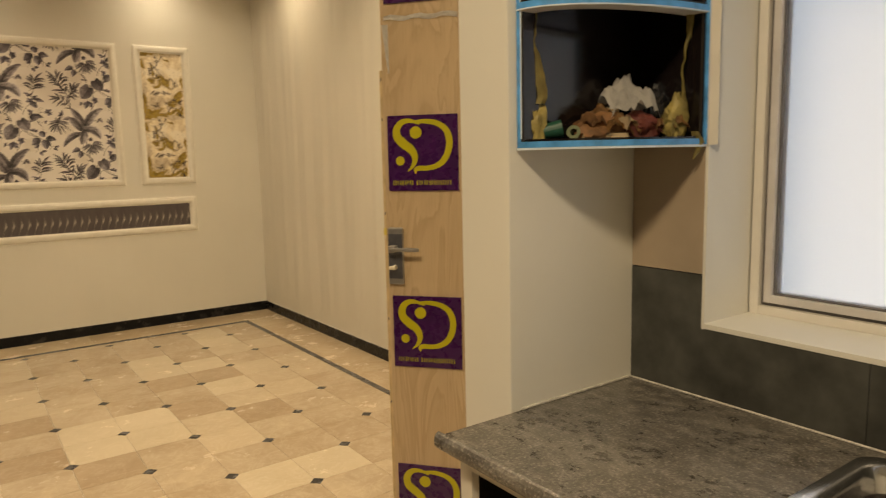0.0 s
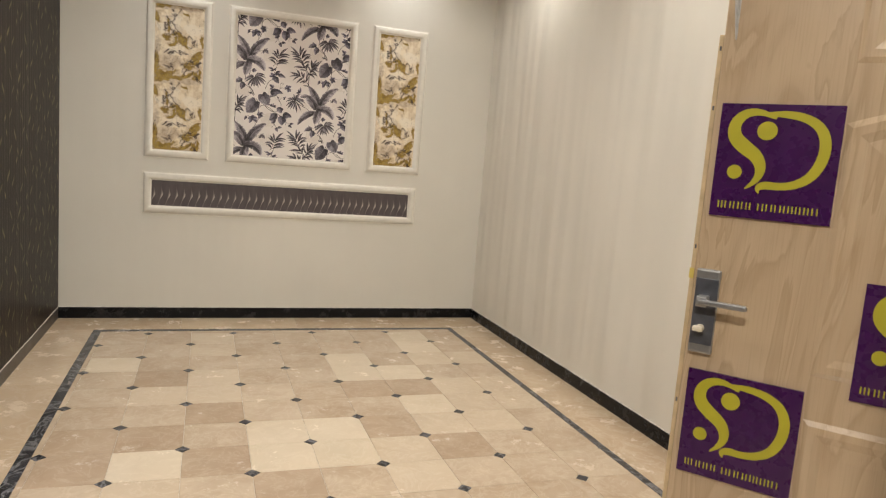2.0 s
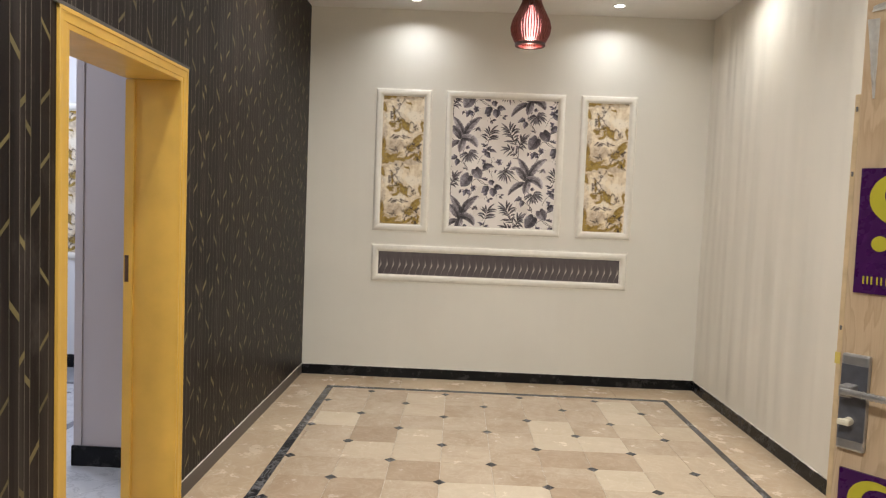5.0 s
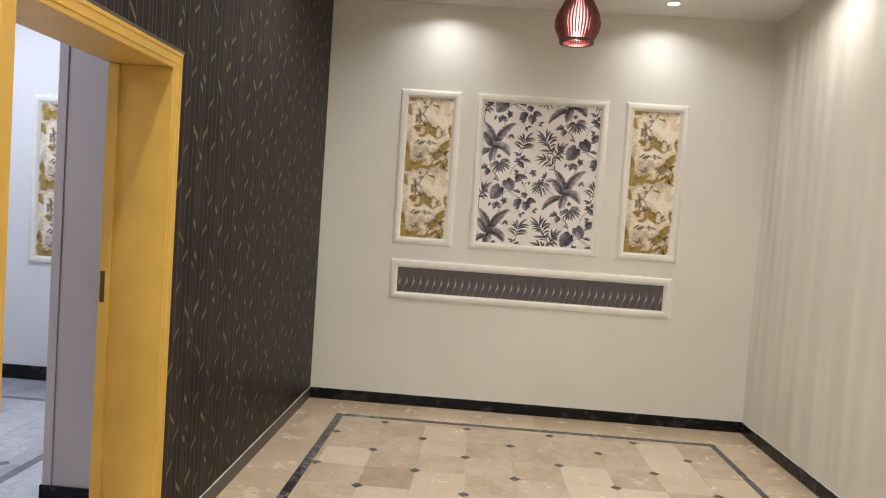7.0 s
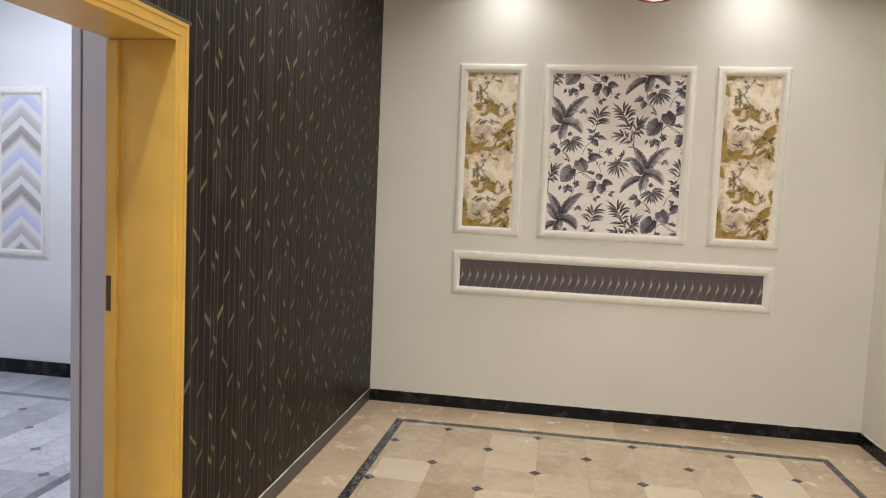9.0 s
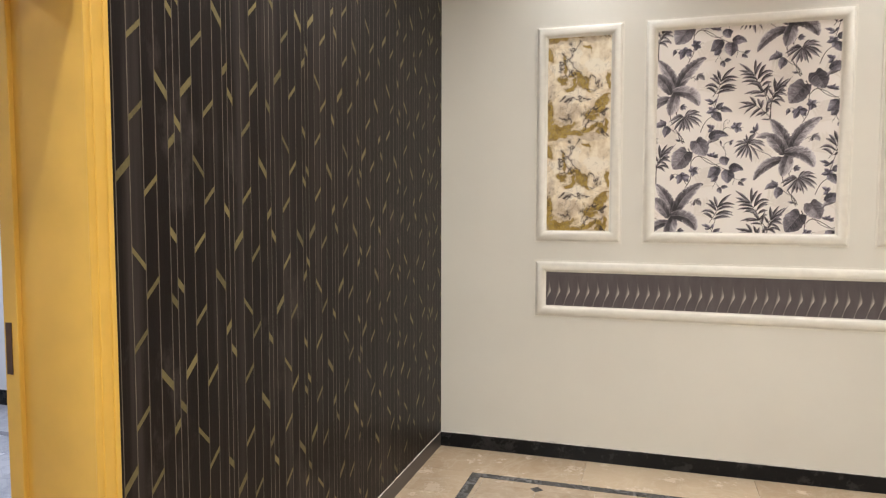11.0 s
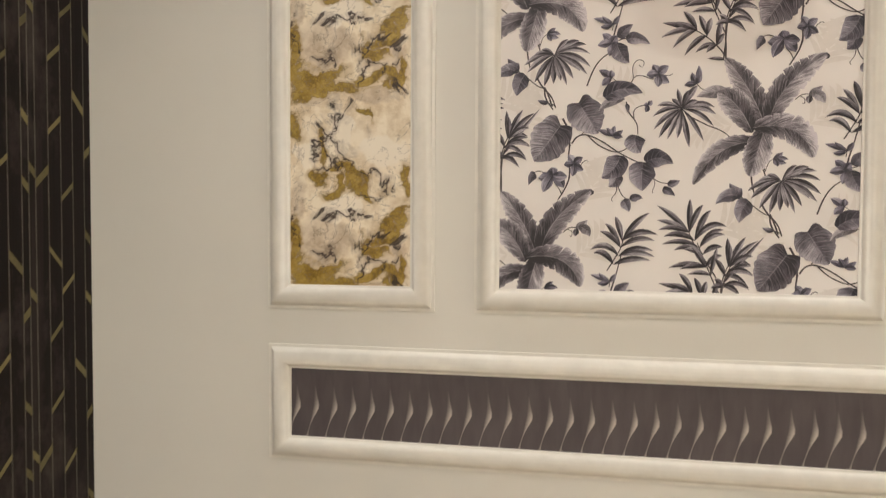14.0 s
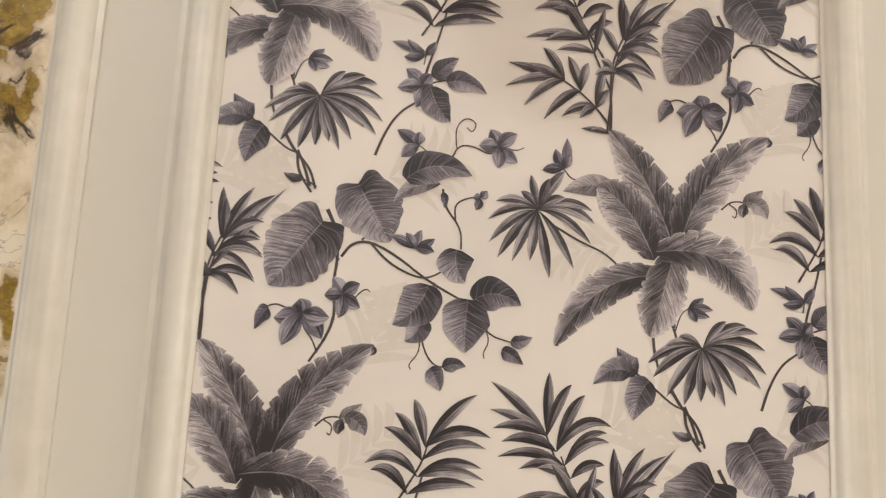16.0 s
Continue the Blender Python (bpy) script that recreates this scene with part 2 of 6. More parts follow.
def door_wood():
    """Pale ash veneer under clear film: upright grain with cathedral figure."""
    n = Nodes("pale_ash_veneer")
    c = n.coord()
    s = n.mapping(c, (7.0, 7.0, 1.15))
    fig = n.noise(1.0, 5, s, 0.5, 1.1)
    rings = n.math("FRACT", n.math("MULTIPLY", fig, 9.0))
    ring = n.ramp(rings, [(0.0, 0.0), (0.6, 0.35), (0.9, 1.0), (1.0, 0.0)])
    pore = n.noise(1.0, 3, n.mapping(c, (300, 300, 7)))
    col = n.ramp(n.noise(1.0, 3, n.mapping(c, (3, 3, 0.6))), [(0.3, (0.55, 0.41, 0.265)), (0.7, (0.64, 0.495, 0.33))])
    col = n.mix(n.math("MULTIPLY", ring, 0.42), col, (0.36, 0.23, 0.125))
    col = n.mix(n.math("MULTIPLY", n.ramp(pore, [(0.5, 0.0), (0.8, 1.0)]), 0.30), col, (0.33, 0.21, 0.11))
    n.bump(n.noise(1.0, 4, n.mapping(c, (16, 16, 5))), 0.12, 0.004)
    return n.out(col, 0.28, Coat_Weight=0.5, Coat_Roughness=0.12)


def gold_marble_paper():
    """Cream marbled paper with taupe clouds, torn olive-gold patches and inky veins, repeating up the wall."""
    n = Nodes("gold_marble_wallpaper")
    P = 0.564
    p = n.xyz(n.coord())
    x, z = p[0], n.math("MULTIPLY", n.math("FRACT", n.math("DIVIDE", n.math("ADD", p[2], 5.583), P)), P)
    a = n.math("MULTIPLY", p[2], 2 * math.pi / P)
    rad = P / (2 * math.pi)
    loop = n.join(x, n.math("MULTIPLY", n.math("SINE", a), rad), n.math("MULTIPLY", n.math("COSINE", a), rad))
    flat = n.join(x, 0.0, z)

    def warped(amount, scale, detail):
        push = n.vmath("SUBTRACT", n.noise_col(scale, detail, loop), (0.5, 0.5, 0.5))
        return n.vmath("ADD", flat, n.vmath("MULTIPLY", push, (amount, amount, amount)))

    torn, soft = warped(0.15, 11, 9), warped(0.13, 7, 4)

    def blot(where, cx, cz, rx, rz, turn=0.0):
        """1 at the middle of an ellipse, falling to 0 at its edge."""
        m = n.t.nodes.new("ShaderNodeMapping")
        m.vector_type = "TEXTURE"
        n.put(m.inputs["Vector"], where)
        m.inputs["Location"].default_value = (cx, 0, cz)
        m.inputs["Rotation"].default_value = (0, radians(turn), 0)
        m.inputs["Scale"].default_value = (rx, 1, rz)
        d = n.t.nodes.new("ShaderNodeVectorMath")
        d.operation = "LENGTH"
        n.put(d.inputs[0], m.outputs[0])
        return n.math("SUBTRACT", 1.0, d.outputs["Value"])

    def blots(where, rows):
        top = -1.0
        for row in rows:
            top = n.math("MAXIMUM", top, blot(where, *row))
        return top

    clouds = blots(soft, ((-0.079, 0.131, 0.109, 0.090), (-0.079, 0.695, 0.109, 0.090), (0.114, 0.081, 0.070, 0.064), (0.114, 0.645, 0.070, 0.064), (-0.156, 0.254, 0.038, 0.090), (0.049, 0.559, 0.090, 0.026, 12), (0.049, -0.005, 0.090, 0.026, 12), (-0.123, 0.534, 0.058, 0.032), (-0.123, -0.030, 0.058, 0.032)))
    cream = blots(torn, ((-0.020, 0.230, 0.067, 0.044), (0.113, 0.389, 0.077, 0.064), (-0.034, 0.427, 0.044, 0.077), (-0.138, 0.378, 0.038, 0.044)))
    gold = blots(torn, ((-0.093, 0.054, 0.090, 0.018), (-0.093, 0.618, 0.090, 0.018), (-0.136, 0.000, 0.051, 0.018), (-0.136, 0.564, 0.051, 0.018), (0.126, 0.194, 0.064, 0.013, -30), (-0.027, 0.319, 0.038, 0.013, 30), (0.043, 0.265, 0.038, 0.012, 25), (-0.160, 0.049, 0.026, 0.038), (-0.160, 0.613, 0.026, 0.038), (0.117, 0.037, 0.038, 0.013), (0.117, 0.601, 0.038, 0.013), (-0.030, 0.008, 0.077, 0.015), (-0.030, 0.572, 0.077, 0.015), (-0.112, 0.030, 0.074, 0.036), (-0.112, 0.594, 0.074, 0.036), (-0.175, 0.119, 0.018, 0.064), (-0.175, 0.683, 0.018, 0.064), (-0.017, 0.009, 0.049, 0.020, -10), (-0.017, 0.573, 0.049, 0.020, -10), (0.004, 0.298, 0.051, 0.028, 40), (-0.057, 0.279, 0.033, 0.018, -20), (-0.100, 0.324, 0.028, 0.023), (-0.170, 0.474, 0.031, 0.044), (-0.170, -0.090, 0.031, 0.044), (0.103, 0.157, 0.067, 0.022, -28), (0.065, 0.105, 0.044, 0.015, 15), (0.165, 0.196, 0.023, 0.020), (0.163, 0.290, 0.015, 0.041), (0.086, 0.026, 0.064, 0.014), (0.086, 0.590, 0.064, 0.014), (0.151, 0.056, 0.015, 0.046), (0.151, 0.620, 0.015, 0.046), (-0.080, 0.397, 0.012, 0.046, -15), (0.053, 0.497, 0.031, 0.012, 20), (0.053, -0.067, 0.031, 0.012, 20)))
    ink_zone = blots(soft, ((0.057, 0.074, 0.059, 0.074, 30), (0.057, 0.638, 0.059, 0.074, 30), (-0.009, 0.441, 0.102, 0.064), (-0.009, -0.123, 0.102, 0.064), (-0.155, 0.164, 0.020, 0.115), (-0.155, 0.728, 0.020, 0.115), (-0.072, 0.400, 0.061, 0.102), (0.008, 0.384, 0.044, 0.038), (0.141, 0.095, 0.015, 0.059), (0.141, 0.659, 0.015, 0.059), (-0.028, 0.344, 0.064, 0.020), (-0.035, 0.524, 0.064, 0.028), (-0.035, -0.040, 0.064, 0.028), (-0.019, 0.211, 0.102, 0.033), (0.133, 0.568, 0.038, 0.028), (0.133, 0.004, 0.038, 0.028), (-0.075, 0.080, 0.102, 0.038), (-0.075, 0.644, 0.102, 0.038), (0.067, 0.292, 0.077, 0.038), (0.104, 0.142, 0.077, 0.038)))
    fine, crumb = n.noise(18, 7, loop, 0.65), n.noise(60, 6, loop, 0.75)
    col = n.ramp(fine, [(0.34, (0.66, 0.54, 0.36)), (0.56, (0.90, 0.81, 0.64))])
    cloud = n.math("MULTIPLY", n.ramp(clouds, [(0.0, 0.0), (0.35, 1.0)]), n.ramp(fine, [(0.30, 1.0), (0.68, 0.35)]))
    col = n.mix(n.math("MULTIPLY", cloud, 0.70), col, (0.42, 0.325, 0.235))
    col = n.mix(n.ramp(cream, [(0.02, 0.0), (0.20, 0.9)]), col, (0.90, 0.83, 0.69))
    vein = n.math("ABSOLUTE", n.math("SUBTRACT", n.noise(8.5, 7, n.vmath("ADD", loop, (9.3, 2.2, 5.1)), 0.56, 0.7), 0.5))
    zone = n.ramp(ink_zone, [(0.0, 0.0), (0.30, 1.0)])
    smoke = n.math("MULTIPLY", n.ramp(vein, [(0.0, 1.0), (0.09, 0.0)]), zone)
    col = n.mix(n.math("MULTIPLY", smoke, 0.60), col, (0.17, 0.115, 0.085))
    wash = n.ramp(n.math("ADD", n.math("MULTIPLY_ADD", n.math("SUBTRACT", fine, 0.5), 1.2, gold), 0.6), [(0.12, 0.0), (0.62, 1.0)])
    col = n.mix(n.math("MULTIPLY", wash, 0.62), col, (0.47, 0.335, 0.145))
    gilt = n.math("MULTIPLY", n.ramp(n.math("MULTIPLY_ADD", n.math("SUBTRACT", crumb, 0.5), 1.1, gold), [(0.0, 0.0), (0.22, 1.0)]), n.ramp(crumb, [(0.30, 0.5), (0.46, 1.0)]))
    shade = n.ramp(n.math("MULTIPLY_ADD", crumb, 0.55, n.math("MULTIPLY", fine, 0.45)), [(0.40, (0.15, 0.092, 0.014)), (0.50, (0.345, 0.228, 0.040)), (0.62, (0.52, 0.375, 0.10))])
    col = n.mix(gilt, col, shade)
    rim = n.ramp(n.math("MULTIPLY_ADD", n.math("SUBTRACT", crumb, 0.5), 1.1, gold), [(0.0, 0.0), (0.07, 1.0), (0.26, 0.0)])
    col = n.mix(n.math("MULTIPLY", rim, 0.55), col, (0.12, 0.070, 0.020))
    ink = n.math("MULTIPLY", n.ramp(vein, [(0.0, 1.0), (0.010, 0.8), (0.024, 0.0)]), n.ramp(ink_zone, [(0.02, 0.0), (0.18, 1.0)]))
    col = n.mix(ink, col, (0.042, 0.028, 0.022))
    hair = n.ramp(n.math("ABSOLUTE", n.math("SUBTRACT", n.noise(6, 8, n.vmath("ADD", loop, (2.3, 7.2, 1.1)), 0.6, 0.8), 0.5)), [(0.0, 1.0), (0.007, 0.0)])
    col = n.mix(n.math("MULTIPLY", hair, 0.55), col, (0.13, 0.09, 0.06))
    return n.out(col, n.math("MULTIPLY_ADD", gilt, -0.10, 0.5), n.math("MULTIPLY", gilt, 0.15))


def leaf_print(name, lo, hi, tint, veins, lengthwise=False, vein_light=0.5, shade=0.16, edge=0.10):
    """Greyish purple printed foliage; u runs along each leaf and v across it.
    veins: side veins along the leaf; lengthwise: the brush strokes run with the leaf."""
    n = Nodes(name)
    uv = n.xyz(n.coord("UV"))
    isl = n.math("MULTIPLY", n.island(), 50.0)
    across = n.math("ABSOLUTE", n.math("MULTIPLY_ADD", uv[1], 2.0, -1.0))
    slant = n.math("MULTIPLY_ADD", across, -0.20, uv[0])
    if lengthwise:
        fibre = n.noise(1.0, 4, n.join(n.math("MULTIPLY", uv[0], 1.6), n.math("MULTIPLY", uv[1], 9.0), isl), 0.6)
    else:
        fibre = n.noise(1.0, 4, n.join(n.math("MULTIPLY", slant, 58.0), n.math("MULTIPLY", uv[1], 2.2), isl), 0.65)
    blot = n.noise(24, 4, None, 0.6)
    f = n.math("MULTIPLY_ADD", fibre, 0.85, n.math("MULTIPLY_ADD", blot, 0.45, -0.28))
    f = n.math("ADD", f, n.ramp(uv[0], [(0.0, 0.0), (0.35, 0.22), (1.0, 0.30)]))
    f = n.math("MULTIPLY_ADD", n.ramp(uv[1], [(0.44, 0.0), (0.56, 1.0)]), -shade, f)
    f = n.math("MULTIPLY_ADD", n.math("SUBTRACT", n.island(), 0.5), 0.14, f)
    f = n.math("MULTIPLY_ADD", n.math("POWER", across, 3.0), edge, f)
    col = n.ramp(f, [(0.38, lo), (0.60, hi), (0.82, tint)])
    if veins:
        wob = n.math("MULTIPLY_ADD", n.noise(30, 2), 0.5, n.math("MULTIPLY", slant, veins))
        near = n.math("ABSOLUTE", n.math("SUBTRACT", n.math("FRACT", wob), 0.5))
        thread = n.math("MULTIPLY", n.ramp(near, [(0.0, 1.0), (0.07, 0.0)]), n.ramp(across, [(0.0, 1.0), (0.75, 0.5), (0.95, 0.0)]))
        col = n.mix(n.math("MULTIPLY", thread, vein_light), col, tint)
        fold = n.math("MULTIPLY", n.ramp(near, [(0.06, 0.0), (0.14, 1.0), (0.30, 0.0)]), n.ramp(across, [(0.2, 1.0), (1.0, 0.2)]))
        col = n.mix(n.math("MULTIPLY", fold, 0.35), col, lo)
    rib = n.math("MULTIPLY", n.ramp(across, [(0.0, 1.0), (0.055, 0.0)]), n.ramp(blot, [(0.4, 0.3), (0.6, 1.0)]))
    col = n.mix(n.math("MULTIPLY", rib, 0.45), col, tint)
    return n.out(col, 0.5)


def strip_paper():
    n = Nodes("grey_satin_strip_paper")
    c = n.coord()
    f = n.noise(1.0, 4, n.mapping(c, (20, 20, 6)))
    n.bump(n.noise(300, 2), 0.1, 0.0006)
    return n.out(n.ramp(f, [(0.3, (0.082, 0.070, 0.076)), (0.7, (0.118, 0.101, 0.107))]), 0.42, 0.1)


def strip_ink():
    """Silver highlight that fades out along each printed twist."""
    n = Nodes("silver_twist_ink")
    uv = n.xyz(n.coord("UV"))
    peak = n.ramp(uv[0], [(0.0, 0.62), (0.12, 0.35), (0.30, 0.72), (0.44, 1.0), (0.56, 0.38), (0.78, 0.0)])
    side = n.ramp(uv[1], [(0.0, 0.35), (0.22, 1.0), (0.45, 0.7), (1.0, 0.0)])
    return n.out(n.mix(n.math("MULTIPLY", peak, side), (0.100, 0.086, 0.092), (0.60, 0.55, 0.50)), 0.42, 0.1)


def granite():
    n = Nodes("grey_granite")
    c = n.coord()
    sp = n.noise(150, 3, c, 0.7)
    mid = n.noise(34, 5, n.mapping(c, (1.0, 0.6, 1)), 0.65)
    col = n.ramp(n.math("MULTIPLY_ADD", sp, 0.55, n.math("MULTIPLY", mid, 0.5)), [(0.40, (0.048, 0.043, 0.038)), (0.52, (0.105, 0.096, 0.085)), (0.64, (0.25, 0.23, 0.205))])
    streak = n.ramp(n.noise(1.0, 7, n.mapping(c, (9, 3.2, 1)), 0.7, 0.6), [(0.50, 0.0), (0.75, 1.0)])
    col = n.mix(n.math("MULTIPLY", streak, 0.50), col, (0.25, 0.23, 0.205))
    dust = n.ramp(n.noise(6.5, 9, c, 0.78), [(0.45, 0.0), (0.78, 1.0)])
    col = n.mix(n.math("MULTIPLY", dust, 0.22), col, (0.34, 0.30, 0.25))
    chip = n.ramp(n.noise(150, 2, c), [(0.63, 0.0), (0.67, 1.0)])
    col = n.mix(n.math("MULTIPLY", chip, 0.28), col, (0.55, 0.50, 0.43))
    n.bump(sp, 0.06, 0.0008)
    return n.out(col, n.math("MULTIPLY_ADD", dust, 0.3, n.math("MULTIPLY_ADD", mid, 0.2, 0.18)))


def chevron_paper():
    """Watercolour zigzags in taupe and lilac on white."""
    n = Nodes("zigzag_watercolour_paper")
    p = n.xyz(n.coord())
    u = n.math("PINGPONG", n.math("ADD", p[0], 36.0), 0.18)
    h = n.math("DIVIDE", n.math("ADD", p[2], n.math("MULTIPLY", u, 0.85)), 0.47)
    k = n.math("FRACT", n.math("ADD", h, n.math("MULTIPLY", n.noise(14, 4), 0.03)))
    col = n.ramp(k, [(0.0, (0.74, 0.72, 0.70)), (0.12, (0.24, 0.20, 0.17)), (0.24, (0.40, 0.35, 0.31)), (0.27, (0.74, 0.73, 0.73)), (0.38, (0.75, 0.74, 0.74)), (0.42, (0.45, 0.40, 0.37)),
                     (0.58, (0.62, 0.58, 0.57)), (0.61, (0.75, 0.74, 0.74)), (0.70, (0.75, 0.74, 0.74)), (0.73, (0.50, 0.53, 0.74)), (0.90, (0.60, 0.62, 0.78)), (0.93, (0.74, 0.72, 0.70))])
    return n.out(n.mix(n.math("MULTIPLY", n.noise(30, 5), 0.35), col, (0.75, 0.74, 0.73)), 0.5)


SKIRT, SKIRT_DUSTY = skirting_stone(), dusty_skirting()
DARK_PAPER, BRONZE, TAUPE = dark_wallpaper(), bronze_print(), line_print()
ASH, GOLD_PAPER = door_wood(), gold_marble_paper()
STRIP, SILVER = strip_paper(), strip_ink()
GRANITE, CHEVRON = granite(), chevron_paper()
LEAF = leaf_print("printed_leaf_ink", (0.026, 0.023, 0.028), (0.205, 0.185, 0.208), (0.66, 0.62, 0.65), 0, edge=0.26)
LEAF_PALM = leaf_print("printed_palm_ink", (0.022, 0.018, 0.023), (0.165, 0.148, 0.168), (0.54, 0.51, 0.54), 0, True, shade=0.24)
LEAF_PALE = leaf_print("printed_pale_leaf_ink", (0.07, 0.062, 0.070), (0.30, 0.275, 0.30), (0.64, 0.60, 0.63), 5)
LEAF_BROAD = leaf_print("printed_broad_leaf_ink", (0.028, 0.024, 0.033), (0.165, 0.150, 0.176), (0.54, 0.51, 0.56), 7, vein_light=0.32, shade=0.14)
LEAF_OVAL = leaf_print("printed_oval_leaf_ink", (0.024, 0.022, 0.032), (0.155, 0.142, 0.176), (0.52, 0.49, 0.55), 6, vein_light=0.34, shade=0.18)
LEAF_BLUE = leaf_print("printed_blue_grey_ink", (0.026, 0.024, 0.036), (0.165, 0.152, 0.198), (0.48, 0.46, 0.53), 0, True, shade=0.18)
STEM = plain("printed_stem_ink", (0.070, 0.058, 0.062), 0.5, vary=0.3, scale=60)
GHOST = plain("pale_printed_shadow_leaf", (0.775, 0.735, 0.685), 0.5, vary=0.04, scale=50)
IVORY_PAPER = plain("ivory_satin_wallpaper", (0.855, 0.82, 0.78), 0.45, vary=0.06, scale=3, bump=0.05, fine=200)


def glowing(name, color, strength):
    n = Nodes(name)
    n.put(n.bsdf.inputs["Emission Color"], color)
    n.bsdf.inputs["Emission Strength"].default_value = strength
    return n.out((0.8, 0.8, 0.8), 0.5)


# ---- mesh helpers ----
def add_box(bm, lo, hi, bevel=0.0):
    """An axis-aligned box, its edges rounded by bevel."""
    made = bmesh.ops.create_cube(bm, size=1.0, matrix=Matrix.Translation([(a + b) / 2 for a, b in zip(lo, hi)]) @ Matrix.Diagonal([b - a for a, b in zip(lo, hi)] + [1]))
    if bevel > 0:
        edges = {e for v in made["verts"] for e in v.link_edges}
        bmesh.ops.bevel(bm, geom=list(edges), offset=bevel, segments=2, profile=0.6, affect="EDGES")
    return made["verts"]


def boxes(*spans, bevel=0.0):
    bm = bmesh.new()
    for lo, hi in spans:
        add_box(bm, lo, hi, bevel)
    return bm


def add_lathe(bm, rings, at=(0, 0, 0), n=24, close=True):
    """A turned shape about z from (radius, height) rings."""
    rows = [[bm.verts.new((at[0] + r * math.cos(2 * math.pi * k / n), at[1] + r * math.sin(2 * math.pi * k / n), at[2] + z)) for k in range(n)] for r, z in rings]
    for a, b in zip(rows, rows[1:]):
        for k in range(n):
            bm.faces.new((a[k], a[(k + 1) % n], b[(k + 1) % n], b[k]))
    if close:
        bm.faces.new(rows[0][::-1])
        bm.faces.new(rows[-1])
    return rows


def mesh_of(name, bm, material, smooth=False):
    bmesh.ops.recalc_face_normals(bm, faces=bm.faces)
    me = bpy.data.meshes.new(name)
    bm.to_mesh(me)
    bm.free()
    me.materials.append(material)
    if smooth:
        for p in me.polygons:
            p.use_smooth = True
        me.set_sharp_from_angle(angle=radians(42))
    return me


def part(name, bm, material, parent=None, label="", smooth=False):
    ob = new(name, mesh_of(name, bm, material, smooth))
    if parent is not None:
        ob.parent = parent
    if label:
        tagged(ob, label)
    return ob


def empty(name, where=(0, 0, 0), rz=0.0):
    ob = new(name)
    ob.empty_display_size = 0.1
    ob.matrix_world = pose(*where, 0, 0, rz)
    return ob


def structure(name, bm, material, label, category):
    return tagged(part(name, bm, material), label, category, kind="structure")


# ---- walls, floor slabs, ceiling ----
structure("wall_north", boxes(((WEST - 0.24, NORTH, -0.05), (EAST + 0.15, NORTH + 0.15, CEIL))), WALL, "ivory painted plaster wall with framed wallpaper panels", "wall")
structure("wall_east", boxes(((EAST, STUB_S, -0.05), (EAST + 0.15, NORTH, CEIL))), WALL_EAST, "plain ivory painted plaster wall with soft waves", "wall")
wall_west = structure("wall_west", boxes(((BACK_W, SOUTH, -0.05), (WEST, DOOR_S - 0.02, CEIL)), ((BACK_W, DOOR_N + 0.02, -0.05), (WEST, NORTH, CEIL)),
                                         ((BACK_W, DOOR_S - 0.02, DOOR_TOP + 0.02), (WEST, DOOR_N + 0.02, CEIL))), DARK_PAPER,
                      "dark brown wallpapered wall with thin lines and bronze dashes", "wall")
structure("wall_south", boxes(((STUB_X, STUB_S, -0.05), (EAST, STUB_N, CEIL)), bevel=0.004), WALL, "ivory painted stub wall beside the kitchen counter", "wall")
WIN_S, WIN_N, WIN_B, WIN_T = 0.40, 1.645, 1.088, 2.25
structure("wall_kitchen_east", boxes(((WINDOW_X, WIN_N, -0.05), (WINDOW_X + 0.28, STUB_S, CEIL)), ((WINDOW_X, SOUTH, -0.05), (WINDOW_X + 0.28, WIN_S, CEIL)),
                                     ((WINDOW_X, WIN_S, -0.05), (WINDOW_X + 0.28, WIN_N, WIN_B)), ((WINDOW_X, WIN_S, WIN_T), (WINDOW_X + 0.28, WIN_N, CEIL))), WALL,
          "ivory painted kitchen wall with a deep window reveal", "wall")
structure("wall_kitchen_south", boxes(((BACK_W, SOUTH - 0.15, -0.05), (WINDOW_X + 0.28, SOUTH, CEIL))), WALL, "plain ivory painted wall behind the kitchen", "wall")
structure("ceiling", boxes(((-4.4, SOUTH - 0.15, CEIL), (EAST + 0.15, NORTH + 0.15, CEIL + 0.12))), CEILING, "flat white painted ceiling with recessed spotlights", "ceiling")
structure("wall_next_room_north", boxes(((-4.35, 7.26, -0.05), (BACK_W, NORTH + 0.15, CEIL))), WALL_COOL, "cool white wall of the next room with framed panels", "wall")
structure("wall_next_room_west", boxes(((-4.4, 2.2, -0.05), (-4.25, 7.26, CEIL))), WALL_COOL, "plain white wall of the next room", "wall")
structure("wall_next_room_south", boxes(((-4.4, 2.05, -0.05), (BACK_W, 2.2, CEIL))), WALL_COOL, "plain white wall of the next room", "wall")
structure("wall_next_room_pier", boxes(((-1.425, 5.075, -0.05), (BACK_W - 0.002, 7.26, CEIL)), bevel=0.006), WALL_MAUVE, "pale grey painted pier beside the open doorway", "wall")

structure("trim_pier_edge", boxes(((-1.431, 5.068, 0.116), (-1.385, 5.0745, CEIL - 0.001)), bevel=0.003), WALL_MAUVE, "pale grey corner bead on the pier", "corner bead")

floor = structure("floor", boxes(((WEST - 0.02, SOUTH, -0.06), (EAST, NORTH, -0.003))), GROUT, "beige marble tile floor with small black diamond insets", "floor")
floor_next = structure("floor_next_room", boxes(((-4.3, 2.2, -0.06), (WEST - 0.02, 7.26, -0.006))), GROUT, "grey and white marble floor with dark diamond insets", "floor")

